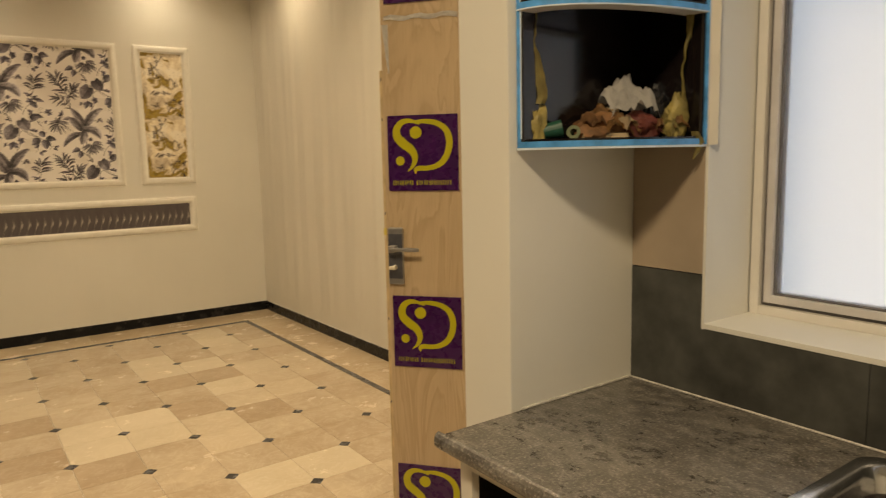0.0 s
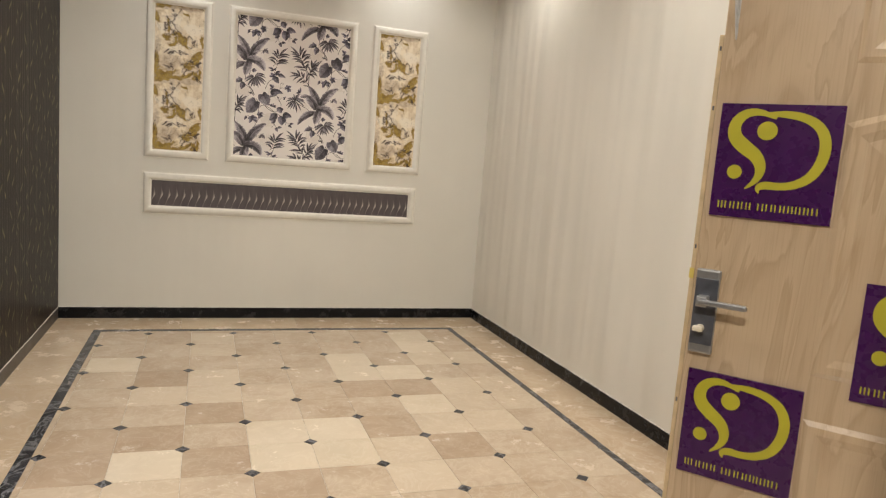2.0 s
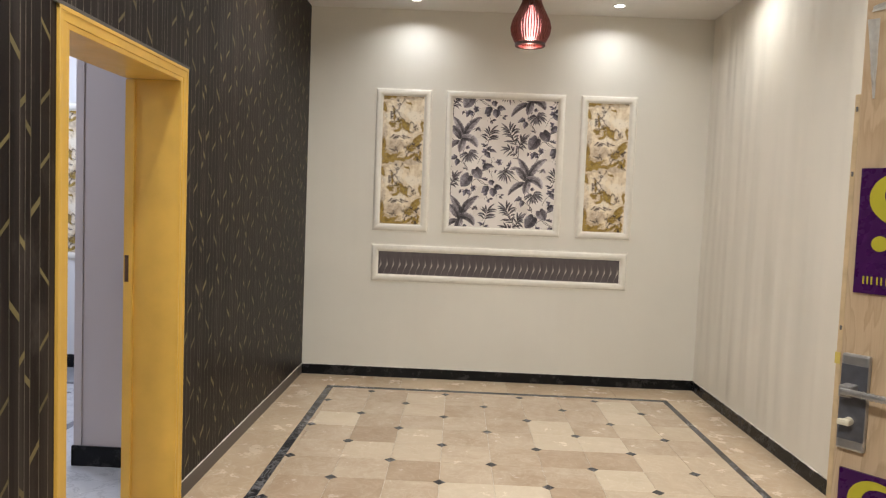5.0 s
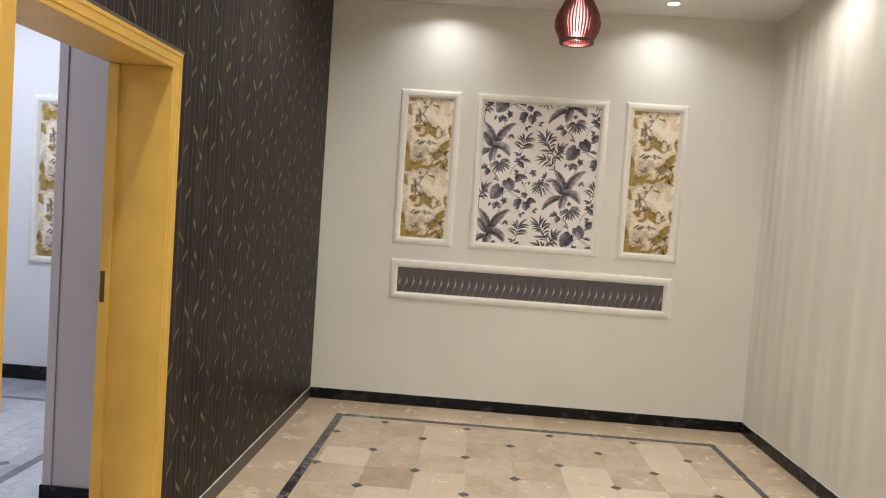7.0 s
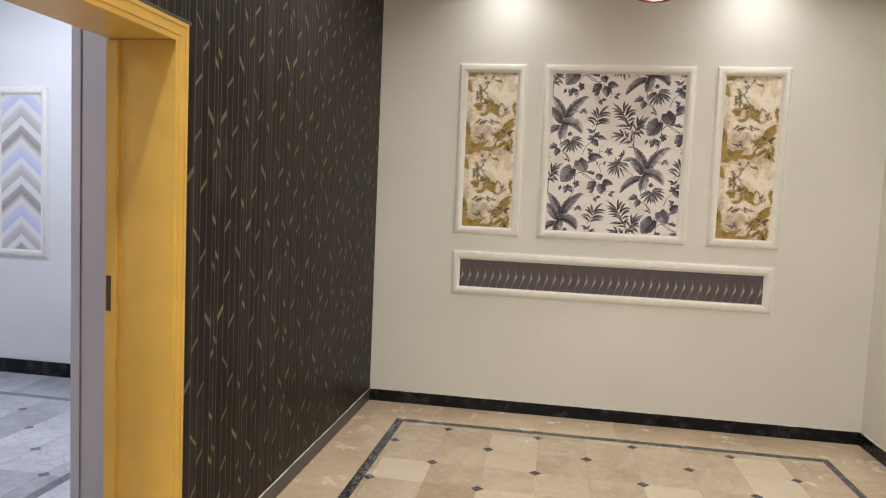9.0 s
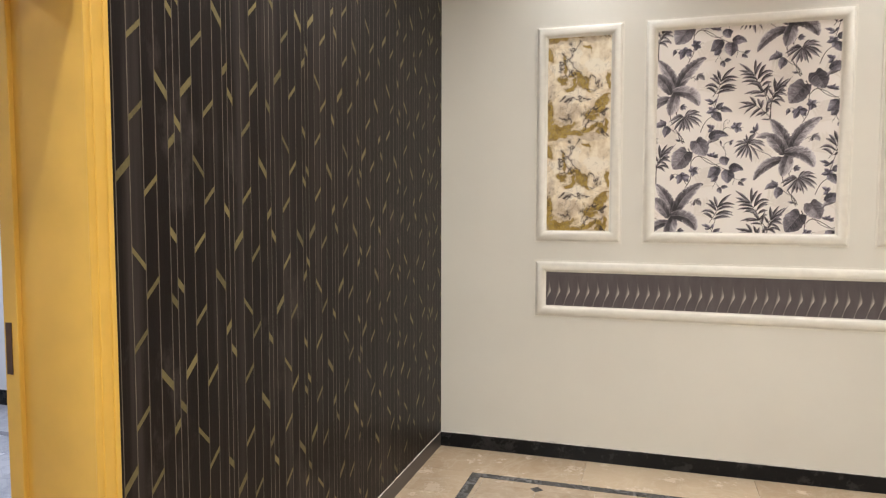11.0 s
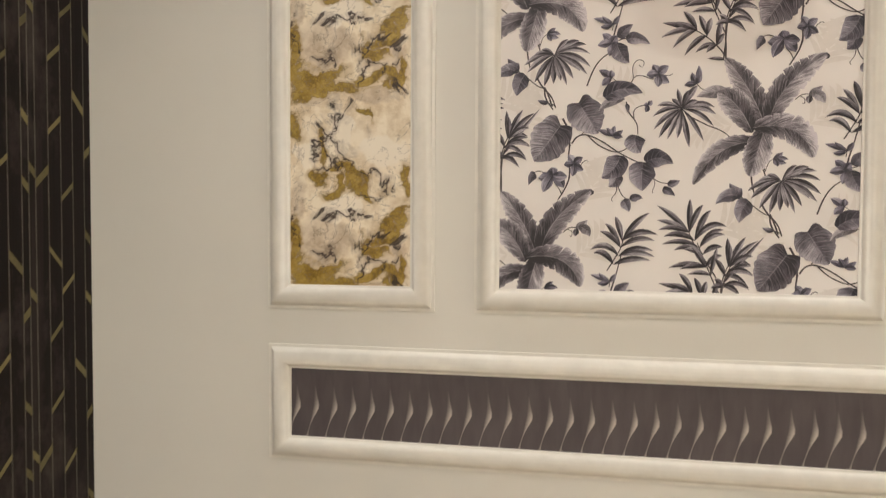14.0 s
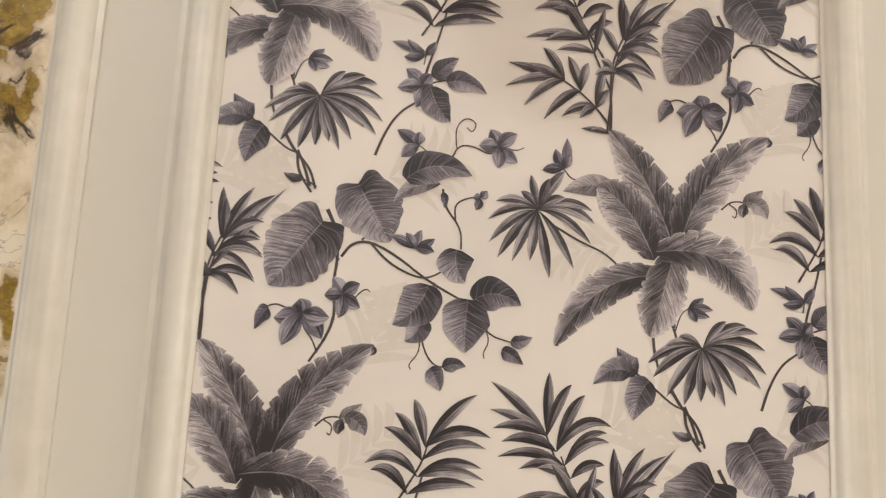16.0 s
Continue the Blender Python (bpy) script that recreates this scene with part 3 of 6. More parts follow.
# skirtings
SK = 0.088
structure("baseboard_north", boxes(((WEST + 0.002, NORTH - 0.013, 0.0), (EAST - 0.014, NORTH, SK)), bevel=0.003), SKIRT, "black polished stone skirting, dusty on top", "skirting")
structure("baseboard_east", boxes(((EAST - 0.013, STUB_N, 0.0), (EAST, NORTH, SK)), bevel=0.003), SKIRT, "black polished stone skirting along the ivory wall", "skirting")
structure("baseboard_west", boxes(((WEST - 0.01, DOOR_N + 0.0665, 0.0), (WEST + 0.003, NORTH - 0.014, SK)), ((WEST - 0.01, SOUTH, 0.0), (WEST + 0.003, DOOR_S - 0.0665, SK)), bevel=0.001), SKIRT_DUSTY,
          "dusty dark grey skirting below the dark wallpaper", "skirting")
structure("baseboard_next_room", boxes(((-4.25, 7.247, 0.0), (-1.425, 7.26, 0.115)), ((-1.44, 5.062, 0.0), (BACK_W - 0.004, 5.075, 0.115)), ((-1.44, 5.062, 0.0), (-1.427, 7.24, 0.115)), bevel=0.002), SKIRT,
          "black stone skirting in the next room", "skirting")

PLASTER = plain("rough_white_plaster", (0.62, 0.59, 0.54), 0.8, vary=0.3, scale=40, bump=0.5, fine=60)


def ragged_line(x0, y0, x1, y1, out, seed):
    """A narrow uneven bead of filler along the top of a skirting."""
    bm = bmesh.new()
    r = random.Random(seed)
    n = int(math.hypot(x1 - x0, y1 - y0) / 0.035)
    rows = []
    for k in range(n + 1):
        f = k / n
        x, y, h, d = x0 + (x1 - x0) * f, y0 + (y1 - y0) * f, r.uniform(0.002, 0.009), r.uniform(0.004, 0.011)
        rows.append([bm.verts.new((x + out[0] * e, y + out[1] * e, SK + z)) for e, z in ((-0.002, 0.0005), (d, 0.0005), (-0.002, 0.0005 + h))])
    for a, b in zip(rows, rows[1:]):
        for q in range(3):
            bm.faces.new((a[q], a[(q + 1) % 3], b[(q + 1) % 3], b[q]))
    return bm


structure("trim_filler_north", ragged_line(WEST + 0.01, NORTH, EAST - 0.015, NORTH, (0, -1), 1), PLASTER, "thin uneven bead of white filler above the skirting", "filler")
structure("trim_filler_west", ragged_line(WEST, DOOR_N + 0.09, WEST, NORTH - 0.01, (0.6, 0), 2), PLASTER, "thin uneven bead of white filler above the skirting", "filler")
structure("trim_filler_east", ragged_line(EAST, STUB_N + 0.01, EAST, NORTH - 0.015, (-1, 0), 3), PLASTER, "thin uneven bead of white filler above the skirting", "filler")

# ---- yellow door frame ----
frame_thing = tagged(empty("door_frame", (WEST, (DOOR_S + DOOR_N) / 2, 0)), "mustard yellow gloss painted door frame around an open doorway", "door frame")
FX, FY = WEST, (DOOR_S + DOOR_N) / 2
HALF = (DOOR_N - DOOR_S) / 2


def casing_side(sign):
    bm = bmesh.new()
    y0 = sign * HALF
    for d0, d1, t in ((-0.004, 0.018, 0.006), (0.016, 0.052, 0.010), (0.050, 0.066, 0.014)):
        a, b = sorted((y0 + sign * d0, y0 + sign * d1))
        add_box(bm, (0, a, 0), (t, b, DOOR_TOP + max(d1, 0.02)), 0.003)
    return bm


for sgn in (-1, 1):
    part("casing", casing_side(sgn), YELLOW, frame_thing)
    lo, hi = sorted((sgn * HALF, sgn * (HALF + 0.018)))
    part("jamb", boxes(((BACK_W - FX - 0.02, lo, 0), (-0.001, hi, DOOR_TOP)), bevel=0.002), YELLOW, frame_thing)
    lo, hi = sorted((sgn * (HALF - 0.014), sgn * (HALF + 0.002)))
    part("door_stop", boxes(((BACK_W - FX - 0.02, lo, 0), (BACK_W - FX + 0.025, hi, DOOR_TOP - 0.004)), bevel=0.003), YELLOW, frame_thing)
bm = bmesh.new()
for d0, d1, t in ((-0.004, 0.018, 0.006), (0.016, 0.052, 0.010), (0.050, 0.066, 0.014)):
    add_box(bm, (0.0005, -HALF - d1, DOOR_TOP + d0), (t + 0.001, HALF + d1, DOOR_TOP + d1), 0.003)
part("head_casing", bm, YELLOW, frame_thing)
part("head_jamb", boxes(((BACK_W - FX - 0.02, -HALF, DOOR_TOP), (-0.001, HALF, DOOR_TOP + 0.018)), bevel=0.002), YELLOW, frame_thing)
part("strike_plate", boxes(((BACK_W - FX - 0.012, HALF - 0.0165, 1.12), (BACK_W - FX + 0.006, HALF - 0.0135, 1.25))), plain("rusty_brown_metal", (0.09, 0.05, 0.03), 0.5, 0.4, vary=0.4), frame_thing, "dark metal strike plate")
part("top_trim", boxes(((0.0, -HALF - 0.085, DOOR_TOP + 0.0665), (0.012, HALF + 0.085, DOOR_TOP + 0.080)), bevel=0.002), SKIRT_DUSTY, frame_thing, "thin dark strip on top of the frame")
structure("trim_threshold", boxes(((WEST - 0.24, DOOR_S, -0.006), (WEST + 0.0, DOOR_N, 0.0025))), MARGIN, "beige marble threshold slab in the doorway", "threshold")
structure("trim_threshold_dark", boxes(((WEST - 0.035, DOOR_S, 0.0026), (WEST + 0.02, DOOR_N, 0.0035))), BLACK, "black marble line across the threshold", "threshold")

# ---- framed wallpaper panels on the north wall ----
PROFILE = ((0.0, 0.0), (0.0, 0.005), (0.009, 0.006), (0.011, 0.0095), (0.016, 0.014), (0.024, 0.020), (0.034, 0.024), (0.046, 0.024), (0.056, 0.019), (0.063, 0.011), (0.0665, 0.0075), (0.071, 0.0065), (0.071, 0.0))


def moulding(bm, x0, x1, z0, z1, y, out=-1):
    """A mitred picture moulding round a rectangle on a wall at y; it stands out towards -y."""
    rows = []
    for d, h in PROFILE:
        rows.append([bm.verts.new((x, y + out * h, z)) for x, z in ((x0 + d, z0 + d), (x1 - d, z0 + d), (x1 - d, z1 - d), (x0 + d, z1 - d))])
    for a, b in zip(rows, rows[1:]):
        for k in range(4):
            bm.faces.new((a[k], a[(k + 1) % 4], b[(k + 1) % 4], b[k]))


def framed_panel(label, x0, x1, z0, z1, y, paper):
    base = tagged(empty("wall_panel", ((x0 + x1) / 2, y, z0)), label, "wall panel", group="framed wall panels")
    w, h = (x1 - x0) / 2, z1 - z0
    bm = bmesh.new()
    moulding(bm, -w - 0.014, w + 0.014, -0.014, h + 0.014, 0)
    part("moulding", bm, MOULD, base, "ivory painted stepped moulding", smooth=True)
    part("wallpaper", boxes(((-w + 0.05, -0.003, 0.05), (w - 0.05, -0.0002, h - 0.05))), paper, base)
    return base


Z_LO, Z_HI = 1.327, 2.565
framed_panel("tall narrow panel of gold marbled wallpaper in ivory moulding", -0.062, 0.414, Z_LO, Z_HI, NORTH, GOLD_PAPER)
framed_panel("tall narrow panel of gold marbled wallpaper in ivory moulding", 1.738, 2.212, Z_LO, Z_HI, NORTH, GOLD_PAPER)
P2 = (0.555, 1.588)
panel_leaf = framed_panel("large panel of grey tropical leaf wallpaper in ivory moulding", P2[0], P2[1], Z_LO, Z_HI, NORTH, IVORY_PAPER)
panel_strip = framed_panel("long low panel of grey twisted-ribbon wallpaper in ivory moulding", -0.060, 2.195, 0.876, 1.192, NORTH, STRIP)

# printed silver twists along the low panel
bm = bmesh.new()
uv = bm.loops.layers.uv.new("uv")
SX = (-0.060 + 2.195) / 2
STRIP_Z = 0.93 - 0.876


def ribbon(bm, uv, points, widths, y):
    """A flat printed stroke through (x, z) points with a width at each."""
    n = len(points)
    rows = []
    for k, ((x, z), w) in enumerate(zip(points, widths)):
        ax, az = points[max(k - 1, 0)]
        bx, bz = points[min(k + 1, n - 1)]
        dx, dz = bx - ax, bz - az
        ln = math.hypot(dx, dz) or 1.0
        nx, nz = -dz / ln * w / 2, dx / ln * w / 2
        rows.append(((bm.verts.new((x + nx, y, z + nz)), 1.0), (bm.verts.new((x - nx, y, z - nz)), 0.0)))
    for k in range(n - 1):
        quad = (rows[k][0], rows[k][1], rows[k + 1][1], rows[k + 1][0])
        f = bm.faces.new([q[0] for q in quad])
        us = (k / (n - 1), k / (n - 1), (k + 1) / (n - 1), (k + 1) / (n - 1))
        for loop, u, q in zip(f.loops, us, quad):
            loop[uv].uv = (u, q[1])


for i in range(39):
    x = -0.012 + i * 0.0569 - SX
    pts, wid = [], []
    for k in range(19):
        f = k / 18
        sway = 0.030 * min(f / 0.46, 1.0) ** 1.25 - 0.020 * max(0.0, f - 0.46) ** 1.2
        pts.append((x + sway, STRIP_Z + 0.001 + f * 0.200))
        wid.append(0.0075 * math.exp(-f / 0.05) + 0.0030 + 0.0155 * math.exp(-((f - 0.46) / 0.15) ** 2) + 0.014 * max(0.0, f - 0.5))
    if -1.085 < x < 1.045:
        ribbon(bm, uv, pts, wid, -0.0036)
part("printed_twists", bm, SILVER, panel_strip)

# ---- tropical leaf print ----
STEP_X, REPEAT = 0.585, 0.692


class Print:
    """Flat printed shapes, one mesh for each ink, drawn in (x, z) metres about the motif's origin."""

    def __init__(self, y):
        self.y = y
        self.inks = {}
        self.off = (0, 0)
        self.level = 0

    def sheet(self, ink):
        """The mesh of an ink and the depth of the next shape, each a hair above the last."""
        if ink not in self.inks:
            bm = bmesh.new()
            self.inks[ink] = (bm, bm.loops.layers.uv.new("uv"))
        self.level += 1
        return (*self.inks[ink], self.y - 0.000004 * self.level)

    def begin(self, x, z, lift):
        self.off, self.level = (x, z), lift

    def strip(self, ink, rows):
        """A shape from rows of (x, z, u, v) across it."""
        bm, uv, y = self.sheet(ink)
        made = [[(bm.verts.new((self.off[0] + x, y, self.off[1] + z)), u, v) for x, z, u, v in row] for row in rows]
        for a, b in zip(made, made[1:]):
            for j in range(len(a) - 1):
                ring = (a[j], a[j + 1], b[j + 1], b[j])
                f = bm.faces.new([c[0] for c in ring])
                for loop, c in zip(f.loops, ring):
                    loop[uv].uv = c[1:]

    @staticmethod
    def curve(p, c, q, s):
        """Point and unit direction at s on the bow from p to q that c pulls aside."""
        x = (1 - s) ** 2 * p[0] + 2 * s * (1 - s) * c[0] + s * s * q[0]
        z = (1 - s) ** 2 * p[1] + 2 * s * (1 - s) * c[1] + s * s * q[1]
        dx = 2 * (1 - s) * (c[0] - p[0]) + 2 * s * (q[0] - c[0])
        dz = 2 * (1 - s) * (c[1] - p[1]) + 2 * s * (q[1] - c[1])
        ln = math.hypot(dx, dz) or 1.0
        return x, z, dx / ln, dz / ln

    def blade(self, p, c, q, width, ink, n=11, belly=0.85):
        """A narrow leaf along the bow p, c, q, pointed at both ends."""
        rows = []
        for k in range(n + 1):
            s = k / n
            x, z, tx, tz = self.curve(p, c, q, s)
            h = max(0.0004, width / 2 * math.sin(math.pi * s ** belly) ** 0.85) if 0 < k < n else 0.0003
            rows.append([(x - tz * e, z + tx * e, s, v) for e, v in ((h, 1.0), (0.0, 0.5), (-h, 0.0))])
        self.strip(ink, rows)

    def oval(self, p, c, q, width, seed):
        """A broad oval leaf with a drawn-out tip and a slightly uneven edge."""
        rows, n = [], 24
        for k in range(n + 1):
            s = k / n
            x, z, tx, tz = self.curve(p, c, q, s)
            h = width / 2 * max(0.01, math.sin(math.pi * (0.03 + 0.97 * s) ** 0.72) ** 0.78 * (1 - 0.12 * s))
            row = []
            for side, v in ((1, 1.0), (0, 0.5), (-1, 0.0)):
                e = h * side * (1 + 0.05 * math.sin(s * 13 + seed + side)) if k < n else 0.0004 * side
                row.append((x - tz * e, z + tx * e, s, v))
            rows.append(row)
        self.strip("oval", rows)

    def plume(self, p, c, q, width, seed, dark):
        """A torn banana leaf: a combed edge, split here and there, its fingers swept to the tip."""
        rng = random.Random(seed)
        rows, n, phase = [], 170, rng.random()
        for k in range(n + 1):
            s = k / n
            x, z, tx, tz = self.curve(p, c, q, s)
            half = max(0.0006, width / 2 * math.sin(math.pi * (0.05 + 0.945 * s) ** 0.86) ** 0.62)
            row = []
            for side, v in ((1, 1.0), (0, 0.5), (-1, 0.0)):
                lobe = s * 9 + phase + 0.41 * side + 0.3 * math.sin(s * 15 + seed)
                saw = lobe % 1.0
                deep = 0.60 + 0.30 * abs(math.sin(math.floor(lobe) * 2.9 + seed))
                cut = (deep if saw < 0.055 else 1.05 - 0.13 * saw ** 2) - 0.05 * ((s * 46 + seed) % 1.0) - 0.03 * rng.random()
                h = half * cut * side
                lean = abs(h) * 0.55 * (1 - s * 0.5)
                row.append((x - tz * h + tx * lean, z + tx * h + tz * lean, s, v if dark > 0 else 1.0 - v))
            rows.append(row)
        self.strip("plume", rows)

    def heart(self, p, q, width, seed):
        """A broad lobed leaf with a scalloped edge; p is its stalk end and q its tip."""
        dx, dz = q[0] - p[0], q[1] - p[1]
        ln = math.hypot(dx, dz)
        tx, tz = dx / ln, dz / ln
        rows, n = [], 48
        for k in range(n + 1):
            s = k / n
            half = width / 2 * min(1.0, s / 0.34) ** 0.62 * math.cos(math.pi / 2 * max(0.0, (s - 0.34) / 0.66) ** 1.15) ** 0.8
            back = -0.25 * ln * math.sin(math.pi * min(1.0, s / 0.34)) ** 0.8
            row = []
            for side, v in ((1, 1.0), (0, 0.5), (-1, 0.0)):
                h = half * side * (1 + 0.10 * (abs(math.sin(math.pi * 6 * s + seed * 1.7 + side)) - 0.6) + 0.05 * math.sin(s * 6 + seed + 2 * side))
                along = s * ln + (back if side else 0.0)
                row.append((p[0] + tx * along - tz * h, p[1] + tz * along + tx * h, s, v))
            rows.append(row)
        self.strip("heart", rows)

    def star(self, c, tips, width):
        """A flower or sprig: pointed petals from one centre."""
        for k, t in enumerate(tips):
            bow = 0.12 if k % 2 else -0.10
            mid = ((c[0] + t[0]) / 2 - (t[1] - c[1]) * bow, (c[1] + t[1]) / 2 + (t[0] - c[0]) * bow)
            self.blade(c, mid, t, width, "flower", 12, 0.95)

    def fan(self, c, tips, width, seed):
        """A fan palm: narrow leaflets that rise from the centre and droop outwards."""
        rng = random.Random(seed)
        for t in tips:
            mid = ((c[0] + t[0]) / 2, (c[1] + t[1]) / 2 + 0.30 * abs(t[0] - c[0]))
            self.blade(c, mid, t, width * rng.uniform(0.70, 0.95), "blade", 14, 1.3)

    def leaflets(self, base, tips, width):
        """Leaflets of a feather palm from one place on its stem, each arched by its own amount."""
        for x, z, arch in tips:
            mid = (base[0] * 0.55 + x * 0.45, base[1] * 0.55 + z * 0.45 + arch * 2.1)
            self.blade(base, mid, (x, z), width * 0.88, "blade", 14, 0.95)

    def stem(self, *pts, w):
        """A stalk through a few points, rounded off, tapering a little."""
        for _ in range(3):
            fine = [pts[0]]
            for a, b in zip(pts, pts[1:]):
                fine += [(a[0] * 0.75 + b[0] * 0.25, a[1] * 0.75 + b[1] * 0.25), (a[0] * 0.25 + b[0] * 0.75, a[1] * 0.25 + b[1] * 0.75)]
            pts = fine + [pts[-1]]
        n, rows = len(pts) - 1, []
        for k, (x, z) in enumerate(pts):
            a, b = pts[max(k - 1, 0)], pts[min(k + 1, n)]
            ln = math.hypot(b[0] - a[0], b[1] - a[1]) or 1.0
            h = w / 2 * (0.85 - 0.3 * k / n)
            nx, nz = -(b[1] - a[1]) / ln * h, (b[0] - a[0]) / ln * h
            rows.append([(x + nx, z + nz, k / n, 1.0), (x - nx, z - nz, k / n, 0.0)])
        self.strip("stem", rows)

    def clip(self, x0, x1, z0, z1):
        for bm, _ in self.inks.values():
            for co, no in (((x0, 0, 0), (-1, 0, 0)), ((x1, 0, 0), (1, 0, 0)), ((0, 0, z0), (0, 0, -1)), ((0, 0, z1), (0, 0, 1))):
                bmesh.ops.bisect_plane(bm, geom=bm.verts[:] + bm.edges[:] + bm.faces[:], plane_co=co, plane_no=no, clear_outer=True)


def polar(c, ang, r):
    return (c[0] + r * math.cos(radians(ang)), c[1] + r * math.sin(radians(ang)))


def plant_cell(pr):
    """One repeat of the print, about the heart of the banana plant."""
    # vines and stalks
    pr.stem((-0.020, -0.107), (-0.018, -0.133), (-0.011, -0.161), w=0.0060)
    pr.stem((0.001, -0.083), (0.013, -0.103), (0.017, -0.127), w=0.0052)
    pr.stem((0.011, -0.072), (0.013, -0.099), w=0.0043)
    pr.stem((0.014, -0.103), (0.022, -0.077), (0.036, -0.068), w=0.0026)
    pr.stem((-0.178, 0.046), (-0.128, 0.019), (-0.090, 0.005), (-0.058, -0.029), w=0.0043)
    pr.stem((-0.047, -0.166), (-0.022, -0.184), (0.010, -0.211), (0.028, -0.217), w=0.0043)
    pr.stem((0.008, -0.189), (0.023, -0.214), (0.048, -0.239), (0.058, -0.270), w=0.0060)
    pr.stem((0.028, -0.217), (0.030, -0.244), (0.052, -0.275), w=0.0060)
    pr.stem((0.078, -0.299), (0.095, -0.331), (0.098, -0.373), (0.094, -0.406), w=0.0069)
    pr.stem((0.093, -0.321), (0.089, -0.348), (0.100, -0.374), w=0.0052)
    pr.stem((0.095, -0.410), (0.100, -0.455), (0.088, -0.488), (0.067, -0.521), w=0.0060)
    pr.stem((0.078, -0.508), (0.070, -0.489), (0.059, -0.477), w=0.0034)
    pr.stem((0.029, -0.446), (0.016, -0.441), (0.004, -0.444), (-0.007, -0.454), w=0.0034)
    pr.stem((0.125, -0.429), (0.136, -0.416), (0.144, -0.413), (0.148, -0.417), w=0.0026)
    pr.stem((0.103, -0.368), (0.116, -0.348), (0.141, -0.342), (0.182, -0.361), (0.227, -0.394), (0.267, -0.415), (0.294, -0.428), w=0.0052)
    pr.stem((0.144, -0.345), (0.174, -0.375), (0.217, -0.394), (0.241, -0.389), (0.261, -0.372), w=0.0043)
    pr.stem((0.240, -0.398), (0.238, -0.414), (0.225, -0.428), w=0.0034)
    pr.stem((0.224, -0.472), (0.232, -0.500), (0.246, -0.518), (0.264, -0.520), w=0.0034)
    pr.stem((0.224, -0.472), (0.224, -0.501), (0.209, -0.518), (0.213, -0.525), w=0.0026)
    pr.stem((0.310, -0.448), (0.324, -0.471), (0.357, -0.479), w=0.0034)
    pr.stem((0.317, -0.459), (0.325, -0.479), (0.316, -0.496), (0.318, -0.504), w=0.0026)
    pr.stem((0.131, -0.342), (0.150, -0.320), (0.176, -0.275), w=0.0034)
    pr.stem((0.142, -0.213), (0.154, -0.178), (0.173, -0.145), (0.200, -0.126), w=0.0052)
    pr.stem((0.207, -0.099), (0.214, -0.067), (0.226, -0.029), (0.238, 0.022), w=0.0052)
    pr.stem((0.207, -0.067), (0.210, -0.049), (0.201, -0.040), w=0.0026)
    pr.stem((0.214, -0.098), (0.238, -0.089), (0.251, -0.091), w=0.0034)
    pr.stem((0.230, -0.215), (0.214, -0.197), (0.201, -0.192), w=0.0026)
    pr.stem((0.257, -0.210), (0.266, -0.190), (0.288, -0.189), (0.315, -0.203), (0.329, -0.190), w=0.0034)
    pr.stem((0.263, -0.194), (0.260, -0.162), (0.275, -0.145), (0.293, -0.153), (0.286, -0.170), (0.277, -0.161), w=0.0026)
    pr.stem((0.337, -0.189), (0.354, -0.193), (0.365, -0.187), w=0.0026)
    pr.stem((0.246, -0.258), (0.249, -0.284), (0.276, -0.316), (0.277, -0.347), w=0.0043)
    pr.stem((0.267, -0.306), (0.264, -0.280), (0.284, -0.269), (0.302, -0.268), w=0.0034)
    pr.stem((0.083, 0.082), (0.099, 0.097), (0.126, 0.095), w=0.0034)
    pr.stem((0.095, 0.091), (0.108, 0.084), (0.105, 0.069), (0.100, 0.074), w=0.0026)
    pr.stem((-0.089, 0.187), (-0.088, 0.223), (-0.090, 0.259), w=0.0060)
    pr.stem((-0.115, 0.122), (-0.143, 0.111), (-0.159, 0.130), w=0.0034)
    pr.stem((0.059, -0.266), (0.046, -0.258), (0.025, -0.253), w=0.0034)
    pr.stem((0.049, -0.266), (0.041, -0.241), (0.028, -0.212), w=0.0060)
    # banana plant, its far leaves first
    pr.plume((0.014, 0.006), (-0.018, 0.112), (-0.089, 0.194), 0.0688, 1, -1)
    pr.plume((0.020, 0.020), (0.038, 0.125), (0.159, 0.198), 0.0722, 2, 1)
    pr.blade((-0.077, 0.102), (-0.114, 0.117), (-0.159, 0.096), 0.0344, "grey")
    pr.plume((-0.019, -0.001), (-0.053, 0.084), (-0.106, 0.107), 0.0740, 3, -1)
    pr.plume((-0.007, -0.024), (-0.110, -0.020), (-0.164, -0.134), 0.0568, 5, 1)
    pr.plume((0.014, 0.019), (-0.004, -0.049), (-0.023, -0.114), 0.0722, 6, -1)
    pr.plume((-0.017, 0.012), (0.103, 0.037), (0.130, -0.066), 0.0757, 4, -1)
    pr.blade((0.157, 0.197), (0.163, 0.190), (0.154, 0.184), 0.0086, "dark")
    # leaf pair beside the plant
    pr.blade((0.116, 0.093), (0.130, 0.097), (0.148, 0.116), 0.0224, "grey")
    pr.blade((0.123, 0.097), (0.147, 0.095), (0.154, 0.072), 0.0275, "grey")
    pr.blade((0.121, 0.093), (0.114, 0.081), (0.117, 0.072), 0.0172, "dark")
    # fan palms
    pr.fan((-0.196, 0.065), ((-0.267, 0.013), (-0.254, -0.010), (-0.232, -0.014), (-0.206, -0.012), (-0.176, -0.036), (-0.140, -0.020), (-0.115, 0.018), (-0.110, 0.049), (-0.114, 0.068), (-0.156, 0.085), (-0.157, 0.126), (-0.180, 0.114)), 0.0181, 3)
    pr.fan((-0.196, 0.065), ((-0.208, 0.118), (-0.222, 0.092), (-0.259, 0.075), (-0.270, 0.047)), 0.0163, 4)
